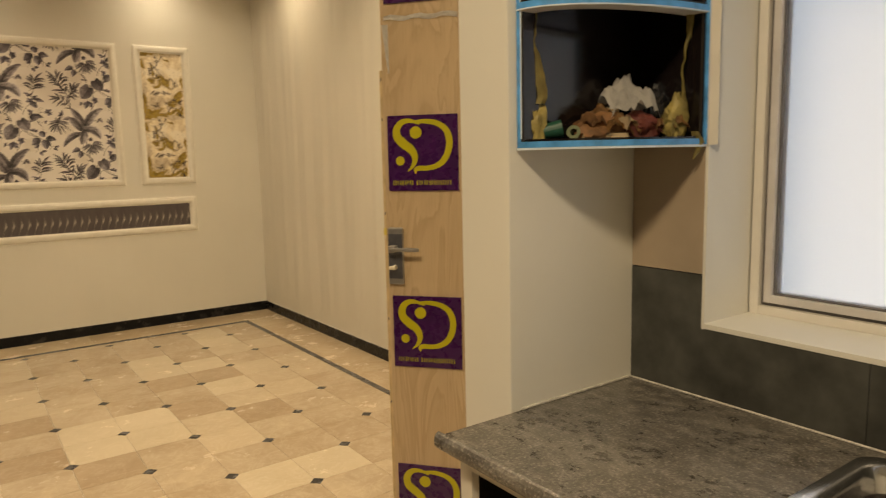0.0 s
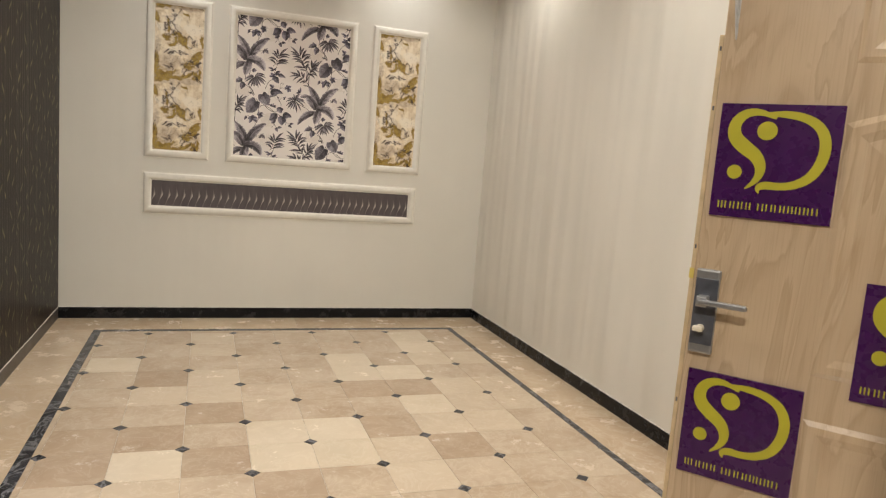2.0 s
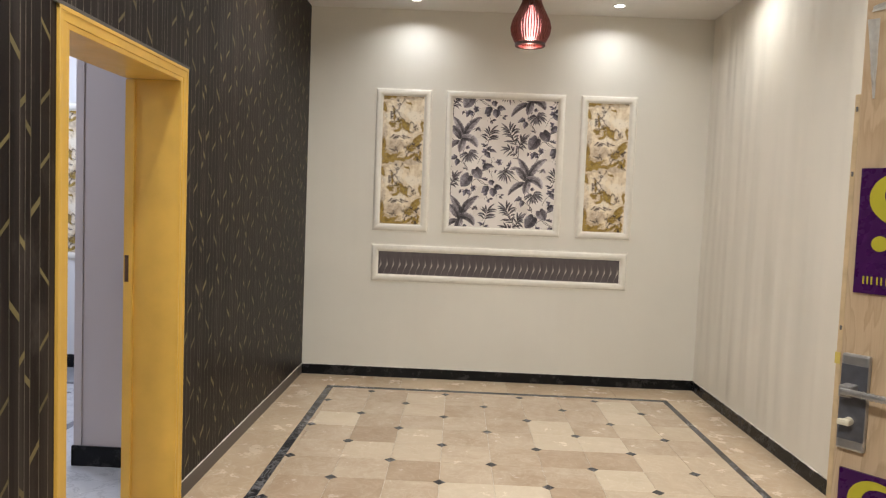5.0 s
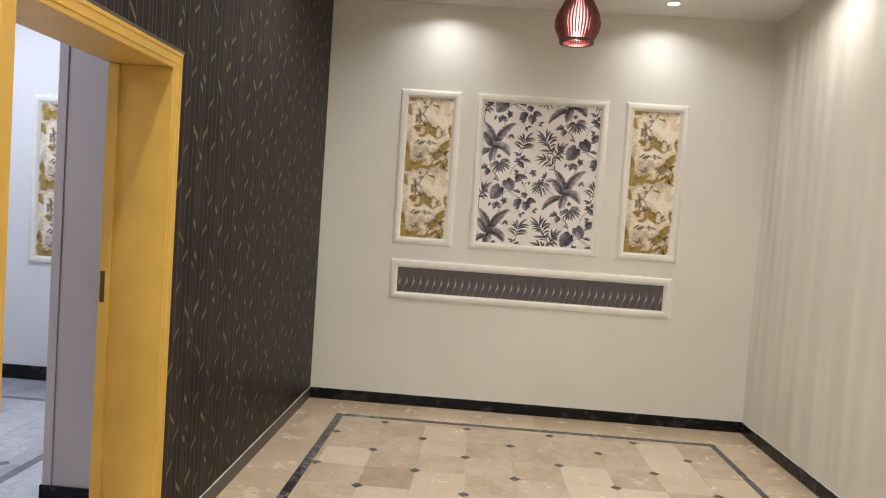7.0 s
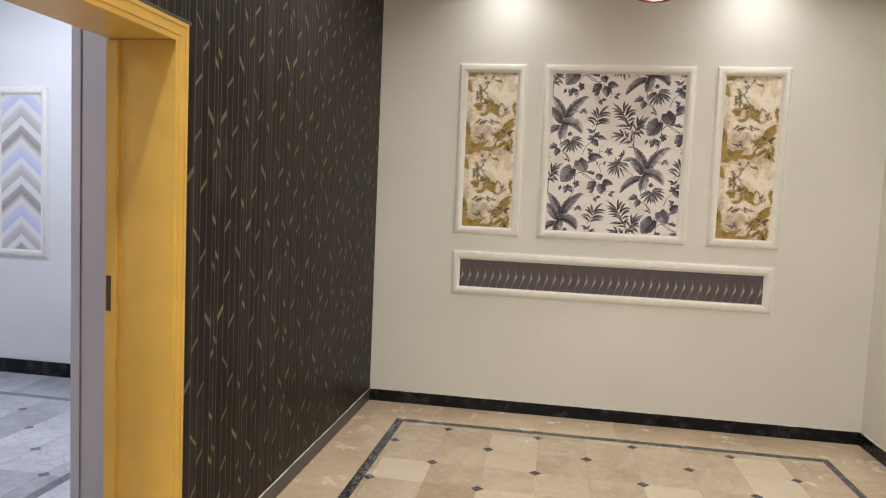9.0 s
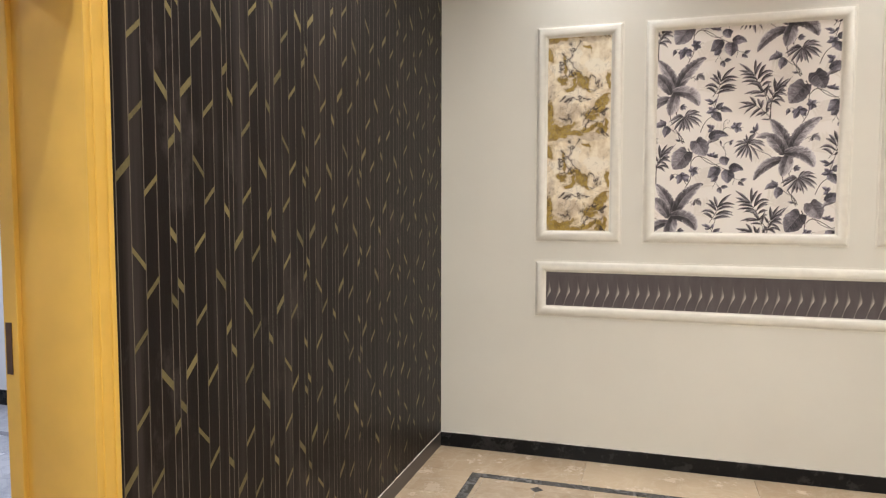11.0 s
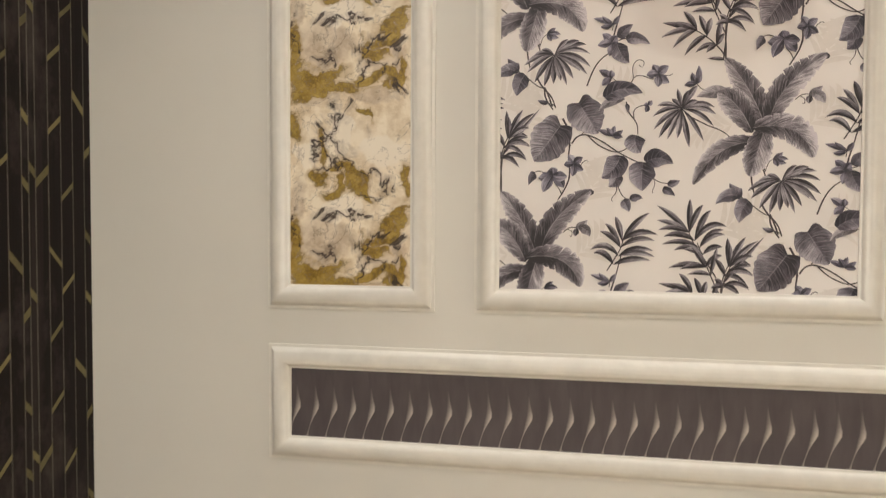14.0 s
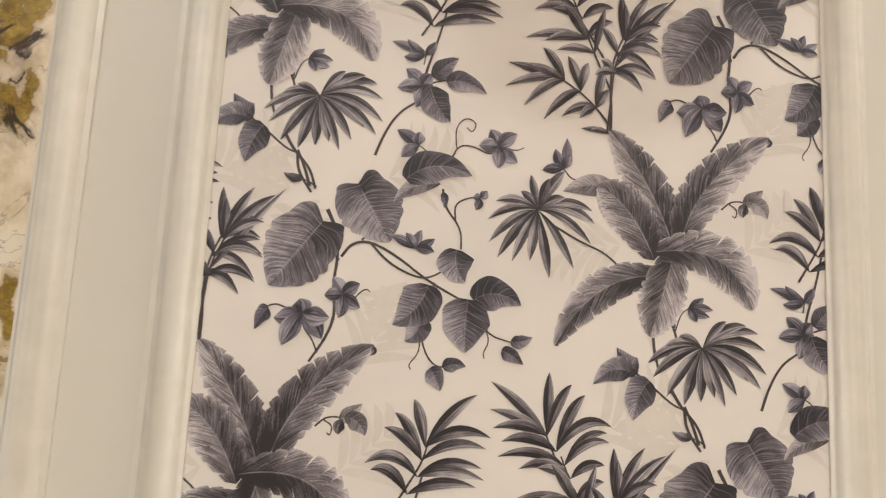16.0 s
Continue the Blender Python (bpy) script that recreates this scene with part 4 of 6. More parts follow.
    pr.fan((0.054, -0.127), ((-0.027, -0.152), (-0.019, -0.172), (0.001, -0.199), (0.027, -0.210), (0.052, -0.204), (0.072, -0.197), (0.088, -0.209), (0.105, -0.192), (0.123, -0.172), (0.141, -0.181), (0.150, -0.161), (0.148, -0.126)), 0.0181, 5)
    pr.fan((0.054, -0.127), ((0.138, -0.102), (0.120, -0.091), (0.090, -0.086), (-0.002, -0.126), (0.019, -0.111)), 0.0163, 6)
    # feather palms
    pr.stem((0.201, -0.021), (0.223, 0.015), (0.238, 0.042), (0.245, 0.073), w=0.0043)
    pr.leaflets((0.240, 0.060), ((0.311, 0.136, 0.010), (0.221, 0.126, 0.009), (0.332, 0.077, 0.015)), 0.0189)
    pr.leaflets((0.236, 0.042), ((0.326, 0.061, 0.014), (0.195, 0.106, 0.012), (0.181, 0.085, 0.010)), 0.0172)
    pr.leaflets((0.231, 0.019), ((0.321, 0.034, 0.012), (0.325, 0.018, 0.010), (0.156, 0.035, 0.019)), 0.0189)
    pr.leaflets((0.218, -0.005), ((0.314, 0.008, 0.010), (0.165, 0.026, 0.015)), 0.0189)
    pr.stem((-0.102, 0.310), (-0.132, 0.359), (-0.157, 0.393), (-0.175, 0.435), w=0.0043)
    pr.leaflets((-0.172, 0.429), ((-0.255, 0.502, 0.007), (-0.171, 0.519, 0.010), (-0.138, 0.503, 0.012), (-0.255, 0.463, 0.007), (-0.250, 0.437, 0.010)), 0.0172)
    pr.leaflets((-0.158, 0.408), ((-0.118, 0.489, 0.014), (-0.237, 0.419, 0.012), (-0.079, 0.446, 0.021)), 0.0189)
    pr.leaflets((-0.146, 0.389), ((-0.085, 0.437, 0.015), (-0.241, 0.398, 0.012), (-0.082, 0.424, 0.014)), 0.0163)
    pr.leaflets((-0.136, 0.372), ((-0.211, 0.382, 0.014), (-0.088, 0.392, 0.009), (-0.185, 0.385, 0.005)), 0.0172)
    pr.stem((-0.090, 0.259), (-0.111, 0.303), (-0.129, 0.348), (-0.151, 0.402), w=0.0043)
    pr.leaflets((-0.129, 0.338), ((-0.224, 0.335, 0.009), (-0.194, 0.332, 0.007), (-0.088, 0.369, 0.009), (-0.164, 0.391, 0.005)), 0.0181)
    pr.leaflets((-0.116, 0.316), ((-0.175, 0.318, 0.007), (-0.100, 0.392, 0.005)), 0.0146)
    pr.stem((-0.090, 0.254), (-0.089, 0.295), (-0.078, 0.333), (-0.052, 0.381), w=0.0043)
    pr.leaflets((-0.072, 0.341), ((-0.014, 0.373, 0.009), (-0.016, 0.345, 0.009), (-0.075, 0.417, 0.007), (-0.030, 0.419, 0.007)), 0.0155)
    pr.leaflets((-0.083, 0.314), ((-0.010, 0.316, 0.014), (-0.020, 0.284, 0.014)), 0.0146)
    pr.leaflets((-0.088, 0.291), ((-0.041, 0.264, 0.010), (0.015, 0.419, 0.003)), 0.0138)
    pr.stem((-0.089, 0.200), (-0.105, 0.222), (-0.134, 0.251), (-0.174, 0.276), w=0.0043)
    pr.leaflets((-0.161, 0.270), ((-0.249, 0.293, 0.003), (-0.196, 0.320, 0.007), (-0.252, 0.255, 0.009), (-0.222, 0.226, 0.010), (-0.223, 0.293, 0.003)), 0.0172)
    pr.leaflets((-0.136, 0.254), ((-0.157, 0.309, 0.007), (-0.192, 0.205, 0.010), (-0.125, 0.300, 0.007)), 0.0172)
    pr.leaflets((-0.112, 0.228), ((-0.098, 0.302, 0.007), (-0.164, 0.212, 0.009), (-0.137, 0.211, 0.005), (-0.092, 0.259, 0.003)), 0.0163)
    pr.leaflets((-0.091, 0.189), ((-0.134, 0.195, 0.003), (-0.119, 0.194, 0.003)), 0.0103)
    pr.stem((-0.094, -0.501), (-0.089, -0.449), (-0.085, -0.392), (-0.064, -0.345), w=0.0043)
    pr.leaflets((-0.068, -0.353), ((-0.069, -0.291, 0.005), (-0.032, -0.278, 0.007), (0.001, -0.283, 0.009), (-0.012, -0.324, 0.010)), 0.0163)
    pr.leaflets((-0.079, -0.375), ((-0.016, -0.350, 0.010), (-0.011, -0.372, 0.014), (-0.106, -0.331, 0.005)), 0.0155)
    pr.leaflets((-0.085, -0.406), ((-0.019, -0.412, 0.014), (-0.040, -0.431, 0.010), (-0.106, -0.386, 0.005), (-0.115, -0.410, 0.005)), 0.0155)
    # broad leaves
    pr.heart((0.073, -0.317), (0.001, -0.415), 0.1049, 1)
    pr.heart((0.120, -0.258), (0.172, -0.343), 0.0929, 2)
    pr.blade((0.242, -0.251), (0.200, -0.247), (0.174, -0.282), 0.0258, "grey")
    pr.oval((0.190, -0.247), (0.231, -0.207), (0.288, -0.236), 0.0533, 3)
    pr.oval((0.271, -0.348), (0.265, -0.376), (0.285, -0.395), 0.0568, 4)
    pr.oval((0.222, -0.452), (0.223, -0.473), (0.202, -0.485), 0.0413, 5)
    pr.oval((0.232, -0.402), (0.223, -0.440), (0.183, -0.462), 0.0654, 6)
    pr.oval((0.291, -0.420), (0.286, -0.461), (0.290, -0.497), 0.0740, 7)
    pr.oval((0.299, -0.421), (0.329, -0.397), (0.369, -0.425), 0.0533, 8)
    pr.oval((0.240, -0.522), (0.251, -0.534), (0.257, -0.553), 0.0292, 9)
    pr.oval((0.260, -0.521), (0.274, -0.510), (0.292, -0.517), 0.0224, 10)
    pr.oval((0.356, -0.479), (0.373, -0.479), (0.387, -0.470), 0.0206, 11)
    pr.oval((0.343, -0.492), (0.357, -0.495), (0.375, -0.510), 0.0224, 12)
    # blue-grey flowers, ovals and sprigs
    pr.star((0.109, -0.423), ((0.094, -0.398), (0.133, -0.406), (0.135, -0.441), (0.105, -0.457), (0.083, -0.426)), 0.0206)
    pr.star((0.053, -0.452), ((0.048, -0.432), (0.013, -0.461), (0.027, -0.500), (0.083, -0.488), (0.092, -0.457)), 0.0292)
    pr.star((0.207, -0.100), ((0.181, -0.075), (0.220, -0.082), (0.225, -0.112), (0.199, -0.135), (0.169, -0.106)), 0.0224)
    pr.star((0.326, -0.188), ((0.313, -0.162), (0.354, -0.167), (0.356, -0.211), (0.327, -0.221), (0.297, -0.188)), 0.0232)
    pr.oval((0.005, -0.448), (-0.003, -0.452), (-0.013, -0.479), 0.0241, 13)
    pr.oval((0.225, -0.088), (0.237, -0.065), (0.260, -0.054), 0.0310, 14)
    pr.oval((0.244, -0.094), (0.268, -0.081), (0.305, -0.107), 0.0344, 15)
    pr.oval((0.219, -0.102), (0.228, -0.137), (0.252, -0.154), 0.0464, 16)
    pr.oval((-0.041, -0.163), (-0.057, -0.160), (-0.073, -0.132), 0.0310, 17)
    pr.oval((-0.051, -0.167), (-0.078, -0.153), (-0.107, -0.186), 0.0378, 18)
    pr.oval((-0.025, -0.177), (-0.044, -0.199), (-0.048, -0.235), 0.0482, 19)
    pr.oval((0.037, -0.256), (0.023, -0.256), (0.010, -0.248), 0.0138, 20)
    pr.oval((0.246, -0.264), (0.252, -0.275), (0.249, -0.286), 0.0120, 21)
    pr.star((0.033, -0.069), ((0.056, -0.053), (0.070, -0.071), (0.065, -0.081), (0.045, -0.089)), 0.0138)
    pr.star((-0.159, 0.130), ((-0.155, 0.178), (-0.172, 0.160), (-0.191, 0.127), (-0.147, 0.153)), 0.0163)
    pr.star((0.210, -0.350), ((0.172, -0.332), (0.218, -0.322), (0.238, -0.334), (0.238, -0.353), (0.195, -0.327)), 0.0146)
    pr.star((0.207, -0.194), ((0.173, -0.172), (0.207, -0.173), (0.181, -0.213)), 0.0198)
    pr.star((0.302, -0.269), ((0.312, -0.257), (0.296, -0.287), (0.292, -0.268)), 0.0138)
    pr.star((0.208, -0.052), ((0.157, -0.033), (0.180, -0.028), (0.224, -0.029), (0.176, -0.056)), 0.0146)


def ghost_cell(pr):
    """Faint ferns behind the main print."""
    for c, a, r in (((-0.42, 0.10), 20, 0.11), ((-0.07, 0.02), 190, 0.10), ((0.12, 0.02), 40, 0.10), ((-0.10, -0.26), 30, 0.12), ((0.14, 0.17), 60, 0.10), ((0.20, -0.40), 250, 0.08), ((0.02, -0.27), 150, 0.08), ((0.05, 0.30), 100, 0.09)):
        for k in range(5):
            p = polar(c, a, r * 0.20 * k)
            for side in (1, -1):
                pr.blade(p, polar(p, a + side * 30, r * 0.4), polar(p, a + side * 52, r * (0.85 - 0.09 * k)), 0.014, "ghost")


leaf_art = Print(-0.0034)
CX = (P2[0] + P2[1]) / 2
for paint, first in ((ghost_cell, 0), (plant_cell, 100)):
    for col in (-2, -1, 0, 1):
        for row in (-2, -1, 0, 1, 2):
            ox = 1.289 + col * STEP_X
            oz = 1.806 + row * REPEAT - (REPEAT / 2 if col % 2 else 0.0)
            if P2[0] - 0.45 < ox < P2[1] + 0.45 and Z_LO - 0.40 < oz < Z_HI + 0.60:
                leaf_art.begin(ox - CX, oz - Z_LO, first)
                paint(leaf_art)
LW, LH = (P2[1] - P2[0]) / 2 - 0.056, Z_HI - Z_LO - 0.056
leaf_art.clip(-LW, LW, 0.056, LH)
for ink, material, word in (("ghost", GHOST, "shadow_leaves"), ("stem", STEM, "printed_stems"), ("plume", LEAF, "printed_banana_leaves"), ("blade", LEAF_PALM, "printed_palm_leaves"), ("grey", LEAF_PALE, "printed_folded_leaves"),
                            ("dark", LEAF_PALM, "printed_leaf_tips"), ("heart", LEAF_BROAD, "printed_broad_leaves"), ("oval", LEAF_OVAL, "printed_oval_leaves"), ("flower", LEAF_BLUE, "printed_flowers")):
    tagged(part(word, leaf_art.inks[ink][0], material, panel_leaf), kind="stuff")

# ---- lines and dashes printed on the dark wallpaper ----
COLUMNS = (0.0, 0.05, 0.10, 0.15, 0.198, 0.223, 0.248, 0.297, 0.347, 0.396, 0.445, 0.472, 0.5)
# column of the repeat, height in the repeat, rise (1) or fall (-1)
DASHES = ((0, 0.388, 1), (1, 0.156, -1), (1, 0.538, 1), (1, 0.745, 1), (2, 0.075, 1), (2, 0.348, 1), (3, 0.617, -1), (4, 0.026, -1), (4, 0.212, -1), (4, 0.472, 1), (5, 0.067, -1),
          (5, 0.523, -1), (6, 0.631, 1), (7, 0.775, 1), (7, 0.186, 1), (7, 0.408, -1), (8, 0.323, 1), (8, 0.582, 1), (9, 0.064, -1), (10, 0.714, 1), (10, 0.276, -1), (11, 0.634, -1))
CELL_Y, CELL_Z, ORIGIN_Y = 0.5, 0.805, 5.445


def print_quad(bm, x, quad):
    bm.faces.new([bm.verts.new((x, y, z)) for y, z in quad])


lines, dashes = bmesh.new(), bmesh.new()


def shown(y, z):
    """Paper covers the wall but for the doorway."""
    return not (DOOR_S - 0.068 < y < DOOR_N + 0.068 and z < DOOR_TOP + 0.082)


rng = random.Random(4)
for cell in range(-8, 4):
    for c in COLUMNS[:-1]:
        y = ORIGIN_Y + cell * CELL_Y + c
        if STUB_N - 0.3 < y < NORTH - 0.004:
            bottom = SK if shown(y, 1.0) else DOOR_TOP + 0.082
            print_quad(lines, WEST + 0.0008, [(y - 0.0017, bottom), (y + 0.0017, bottom), (y + 0.0017, CEIL), (y - 0.0017, CEIL)])
# each roll of paper hangs at its own height; some start half a repeat along
ROLLS = {-7: (0, 0.10), -6: (6, 0.55), -5: (0, 0.30), -4: (6, 0.66), -3: (0, 0.21), -2: (6, 0.44), -1: (0, -0.01), 0: (0, 0.0), 1: (0, 0.33), 2: (0, 0.03), 3: (6, 0.5)}
for roll, (shift, lift) in ROLLS.items():
    for c, h, way in DASHES:
        k = (c - 6 + shift) % 12
        start = 5.693 + roll * CELL_Y + (COLUMNS[(k + 6) % 12] - 0.248) % CELL_Y
        wide = COLUMNS[c + 1] - COLUMNS[c]
        for row in range(-1, 5):
            a, b = start, start + wide
            z = h + lift + row * CELL_Z
            rise = way * wide * (0.92 if way > 0 else 1.05) / 2
            t = (0.013 if c in (0, 3, 6, 9) else 0.0085) + (0.004 if c in (4, 5, 10, 11) else 0.0)
            if STUB_N - 0.3 < a and b < NORTH and SK + 0.03 < z < CEIL - 0.04 and shown(a, z - 0.04) and shown(b, z - 0.04):
                print_quad(dashes, WEST + 0.0012, [(a, z - rise - t), (b, z + rise - t), (b, z + rise + t), (a, z - rise + t)])
tagged(part("printed_lines", lines, TAUPE, wall_west), kind="stuff")
tagged(part("printed_dashes", dashes, BRONZE, wall_west), kind="stuff")

# ---- recessed downlights ----
GLOW = glowing("downlight_lens", (1.0, 0.93, 0.82), 14.0)
RING = plain("white_metal_ring", (0.75, 0.74, 0.72), 0.35)
bm = bmesh.new()
add_lathe(bm, ((0.058, 0.0), (0.058, -0.004), (0.052, -0.008), (0.043, -0.006), (0.041, 0.0)), n=24, close=False)
first_light = None
# fixtures also go to the assumed west pair and the added mid-ceiling fill
for px, py in DOWNLIGHTS_AND_FILL:
    if first_light is None:
        first_light = tagged(empty("ceiling_downlight", (px, py, CEIL)), "small round recessed ceiling spotlight, switched on; mid-ceiling pair is added fill", "spotlight", group="ceiling spotlights")
        part("trim_ring", bm, RING, first_light, smooth=True)
        b2 = bmesh.new()
        add_lathe(b2, ((0.041, -0.001), (0.030, -0.004)), n=20)
        part("lens", b2, GLOW, first_light, "glowing white lens")
    else:
        copy_thing(first_light, pose(px, py, CEIL))

# ---- pendant lamp of bent wooden slats ----
SLAT = plain("red_brown_stained_slat", (0.13, 0.036, 0.026), 0.36, vary=0.3, scale=30)
CAP = plain("dark_stained_cap", (0.05, 0.018, 0.014), 0.4)
BULB = glowing("lit_bulb", (1.0, 0.36, 0.33), 2.6)
pendant = tagged(empty("pendant_lamp", (1.144, 6.18, 2.70)), "teardrop pendant lamp of red-brown wooden slats, lit inside", "pendant lamp")


OUTLINE = ((0.0, 0.098), (0.07, 0.118), (0.17, 0.139), (0.26, 0.142), (0.37, 0.129), (0.48, 0.101), (0.59, 0.077), (0.70, 0.060), (0.86, 0.044), (1.0, 0.034))


def slat_radius(s):
    """The lamp's outline from its bottom ring (0) to its neck (1)."""
    for (a, ra), (b, rb) in zip(OUTLINE, OUTLINE[1:]):
        if s <= b:
            return ra + (rb - ra) * (s - a) / (b - a)
    return OUTLINE[-1][1]


HEIGHT = 0.46
slat_mesh = None
for k in range(42):
    if slat_mesh is None:
        bm = bmesh.new()
        rows = []
        for j in range(21):
            s = j / 20
            r = slat_radius(s)
            w = 0.0032
            rows.append([bm.verts.new((r - dr, dy, s * HEIGHT)) for dr, dy in ((0, -w), (0, w), (0.018, w), (0.018, -w))])
        for a, b in zip(rows, rows[1:]):
            for q in range(4):
                bm.faces.new((a[q], a[(q + 1) % 4], b[(q + 1) % 4], b[q]))
        bm.faces.new(rows[0])
        bm.faces.new(rows[-1][::-1])
        ob = part("slat", bm, SLAT, pendant)
        slat_mesh = ob.data
    else:
        ob = new("slat", slat_mesh)
        ob.parent = pendant
    ob.matrix_basis = pose(0, 0, 0, 0, 0, 360 / 42 * k)
bm = bmesh.new()
add_lathe(bm, ((0.098, -0.012), (0.106, -0.010), (0.106, 0.006), (0.098, 0.008), (0.082, 0.006), (0.082, -0.010), (0.098, -0.012)), n=32, close=False)
part("bottom_ring", bm, CAP, pendant)
bm = bmesh.new()
add_lathe(bm, ((0.034, HEIGHT - 0.02), (0.036, HEIGHT), (0.028, HEIGHT + 0.03), (0.010, HEIGHT + 0.04)), n=20)
part("cap", bm, CAP, pendant)
bm = bmesh.new()
add_lathe(bm, ((0.004, HEIGHT + 0.03), (0.004, CEIL - 2.70)), n=8)
part("cord", bm, CAP, pendant, "thin dark cord")
bm = bmesh.new()
add_lathe(bm, ((0.014, 0.27), (0.050, 0.235), (0.074, 0.17), (0.078, 0.11), (0.066, 0.05), (0.030, 0.03)), n=20)
part("diffuser", bm, BULB, pendant, "glowing reddish inner shade", smooth=True)
bm = bmesh.new()
add_lathe(bm, ((0.015, 0.25), (0.015, HEIGHT)), n=12)
part("socket", bm, CAP, pendant)
lamp("pendant_bulb_lamp", "POINT", (1.144, 6.18, 2.705), 3.0, (1.0, 0.45, 0.38), 0.03)

# ---- unhung door leaf with stickers ----
DOOR_ORIGIN, DOOR_TURN = (1.527 - 0.63 * 0.016, 2.735 + 0.777 * 0.016, 0.006), -50.97
leaf = tagged(empty("door_leaf", DOOR_ORIGIN, DOOR_TURN), "pale ash veneer door standing ajar, with purple stickers and film", "door")
# the leaf runs along its own +x; its visible face looks towards -y
DW, DH, DT = 0.80, 2.13, 0.038
part("slab", boxes(((0, 0.0, 0), (DW, DT, DH)), bevel=0.003), ASH, leaf)


def raised_panel(x0, x1, z0, z1, arch):
    """A moulded door panel with an arched head."""
    bm = bmesh.new()
    outline = [(x0, z0), (x1, z0), (x1, z1 - arch)]
    for k in range(1, 12):
        s = k / 12
        outline.append((x1 + (x0 - x1) * s, z1 - arch + arch * math.sin(math.pi * s)))
    outline.append((x0, z1 - arch))
    mx, mz = (x0 + x1) / 2, (z0 + z1) / 2
    rows = []
    for f, y in ((0.0, 0.0), (0.012, -0.005), (0.028, -0.005), (0.045, -0.001), (0.075, -0.004)):
        rows.append([bm.verts.new((x + (mx - x) * f / (x1 - x0) * 2, y, z + (mz - z) * f / (z1 - z0) * 2)) for x, z in outline])
    n = len(outline)
    for a, b in zip(rows, rows[1:]):
        for k in range(n):
            bm.faces.new((a[k], a[(k + 1) % n], b[(k + 1) % n], b[k]))
    bm.faces.new(rows[-1])
    return bm


for z0, z1, arch in ((0.16, 0.96, 0.0), (1.06, 1.655, 0.04), (1.74, 2.02, 0.0)):
    part("door_panel", raised_panel(0.270, 0.640, z0, z1, arch), ASH, leaf)


def disc(bm, x, z, r, y, n=20):
    bm.faces.new([bm.verts.new((x + r * math.cos(2 * math.pi * k / n), y, z + r * math.sin(2 * math.pi * k / n))) for k in range(n)])


def curl(bm, uv, points, widths, y):
    """A printed stroke whose corners are rounded off twice."""
    rows = [(*p, w) for p, w in zip(points, widths)]
    for _ in range(2):
        fine = [rows[0]]
        for a, b in zip(rows, rows[1:]):
            fine += [tuple(p * 0.75 + q * 0.25 for p, q in zip(a, b)), tuple(p * 0.25 + q * 0.75 for p, q in zip(a, b))]
        rows = fine + [rows[-1]]
    ribbon(bm, uv, [r[:2] for r in rows], [r[2] for r in rows], y)


def sticker(x, z):
    """A square sticker: purple ground, two sweeping strokes, two dots and a row of bars."""
    st = part("sticker", boxes(((x, -0.0066, z), (x + 0.250, -0.0002, z + 0.257))), STICKER, leaf, "square purple sticker with yellow emblem")
    bm = bmesh.new()
    uv = bm.loops.layers.uv.new("uv")
    y = -0.0072
    bow = [(0.100, 0.235), (0.135, 0.236), (0.175, 0.230), (0.208, 0.210), (0.222, 0.175), (0.218, 0.135), (0.200, 0.100), (0.172, 0.082), (0.140, 0.076), (0.108, 0.078), (0.096, 0.070), (0.100, 0.058)]
    curl(bm, uv, [(x + a, z + b) for a, b in bow], [0.008, 0.016, 0.018, 0.021, 0.023, 0.023, 0.021, 0.018, 0.016, 0.018, 0.014, 0.002], y)
    ess = [(0.118, 0.226), (0.085, 0.240), (0.052, 0.236), (0.032, 0.212), (0.034, 0.182), (0.058, 0.160), (0.088, 0.140), (0.100, 0.112), (0.092, 0.086), (0.070, 0.066)]
    curl(bm, uv, [(x + a, z + b) for a, b in ess], [0.006, 0.014, 0.020, 0.026, 0.030, 0.032, 0.028, 0.022, 0.014, 0.003], y - 0.0003)
    disc(bm, x + 0.102, z + 0.198, 0.021, y - 0.0005)
    disc(bm, x + 0.044, z + 0.103, 0.016, y - 0.0005)
    part("emblem", bm, STICKER_INK, st)
    bm = bmesh.new()
    px = x + 0.017
    for k, w in enumerate((12, 15, 14, 14, 5, 0, 14, 15, 15, 13, 12, 13, 5, 14)):
        w = w / 1000
        if w:
            add_box(bm, (px, y - 0.0004, z + 0.0195), (px + 0.0030, y, z + 0.0355))
            if w > 0.006:
                add_box(bm, (px + w - 0.0045, y - 0.0004, z + 0.0195), (px + w - 0.0015, y, z + 0.0355))
            px += w + 0.0032
        else:
            px += 0.009
    part("lettering", bm, STICKER_INK, st)


for k in (-2, -1, 0):
    sticker(0.016, 1.394 + 0.629 * k)
for k in (-1, 0, 1):
    sticker(0.351, 1.026 + 0.626 * k)
part("sticker", boxes(((0.016, -0.0066, 2.023), (0.266, -0.0002, DH - 0.002))), STICKER, leaf, "purple sticker cut off at the door's top edge")

# raw lipping along the lock edge, wrapping film torn at the top, pins along the edge
LIPPING = plain("raw_pale_lipping", (0.62, 0.47, 0.28), 0.6, vary=0.25, scale=18, bump=0.3, fine=60)
WRAP = plain("cloudy_wrapping_film", (0.80, 0.78, 0.74), 0.25, vary=0.15, scale=60, bump=0.5, fine=50)
part("edge_lipping", boxes(((-0.011, 0.003, 0.0), (-0.0005, DT - 0.002, 1.806)), bevel=0.002), LIPPING, leaf, "raw pale wooden lipping")
for z in (1.77, 1.635, 1.31, 0.93, 0.62):
    part("pin", boxes(((-0.0075, 0.0005, z), (-0.0035, 0.004, z + 0.010)), bevel=0.001), GASKET, leaf)
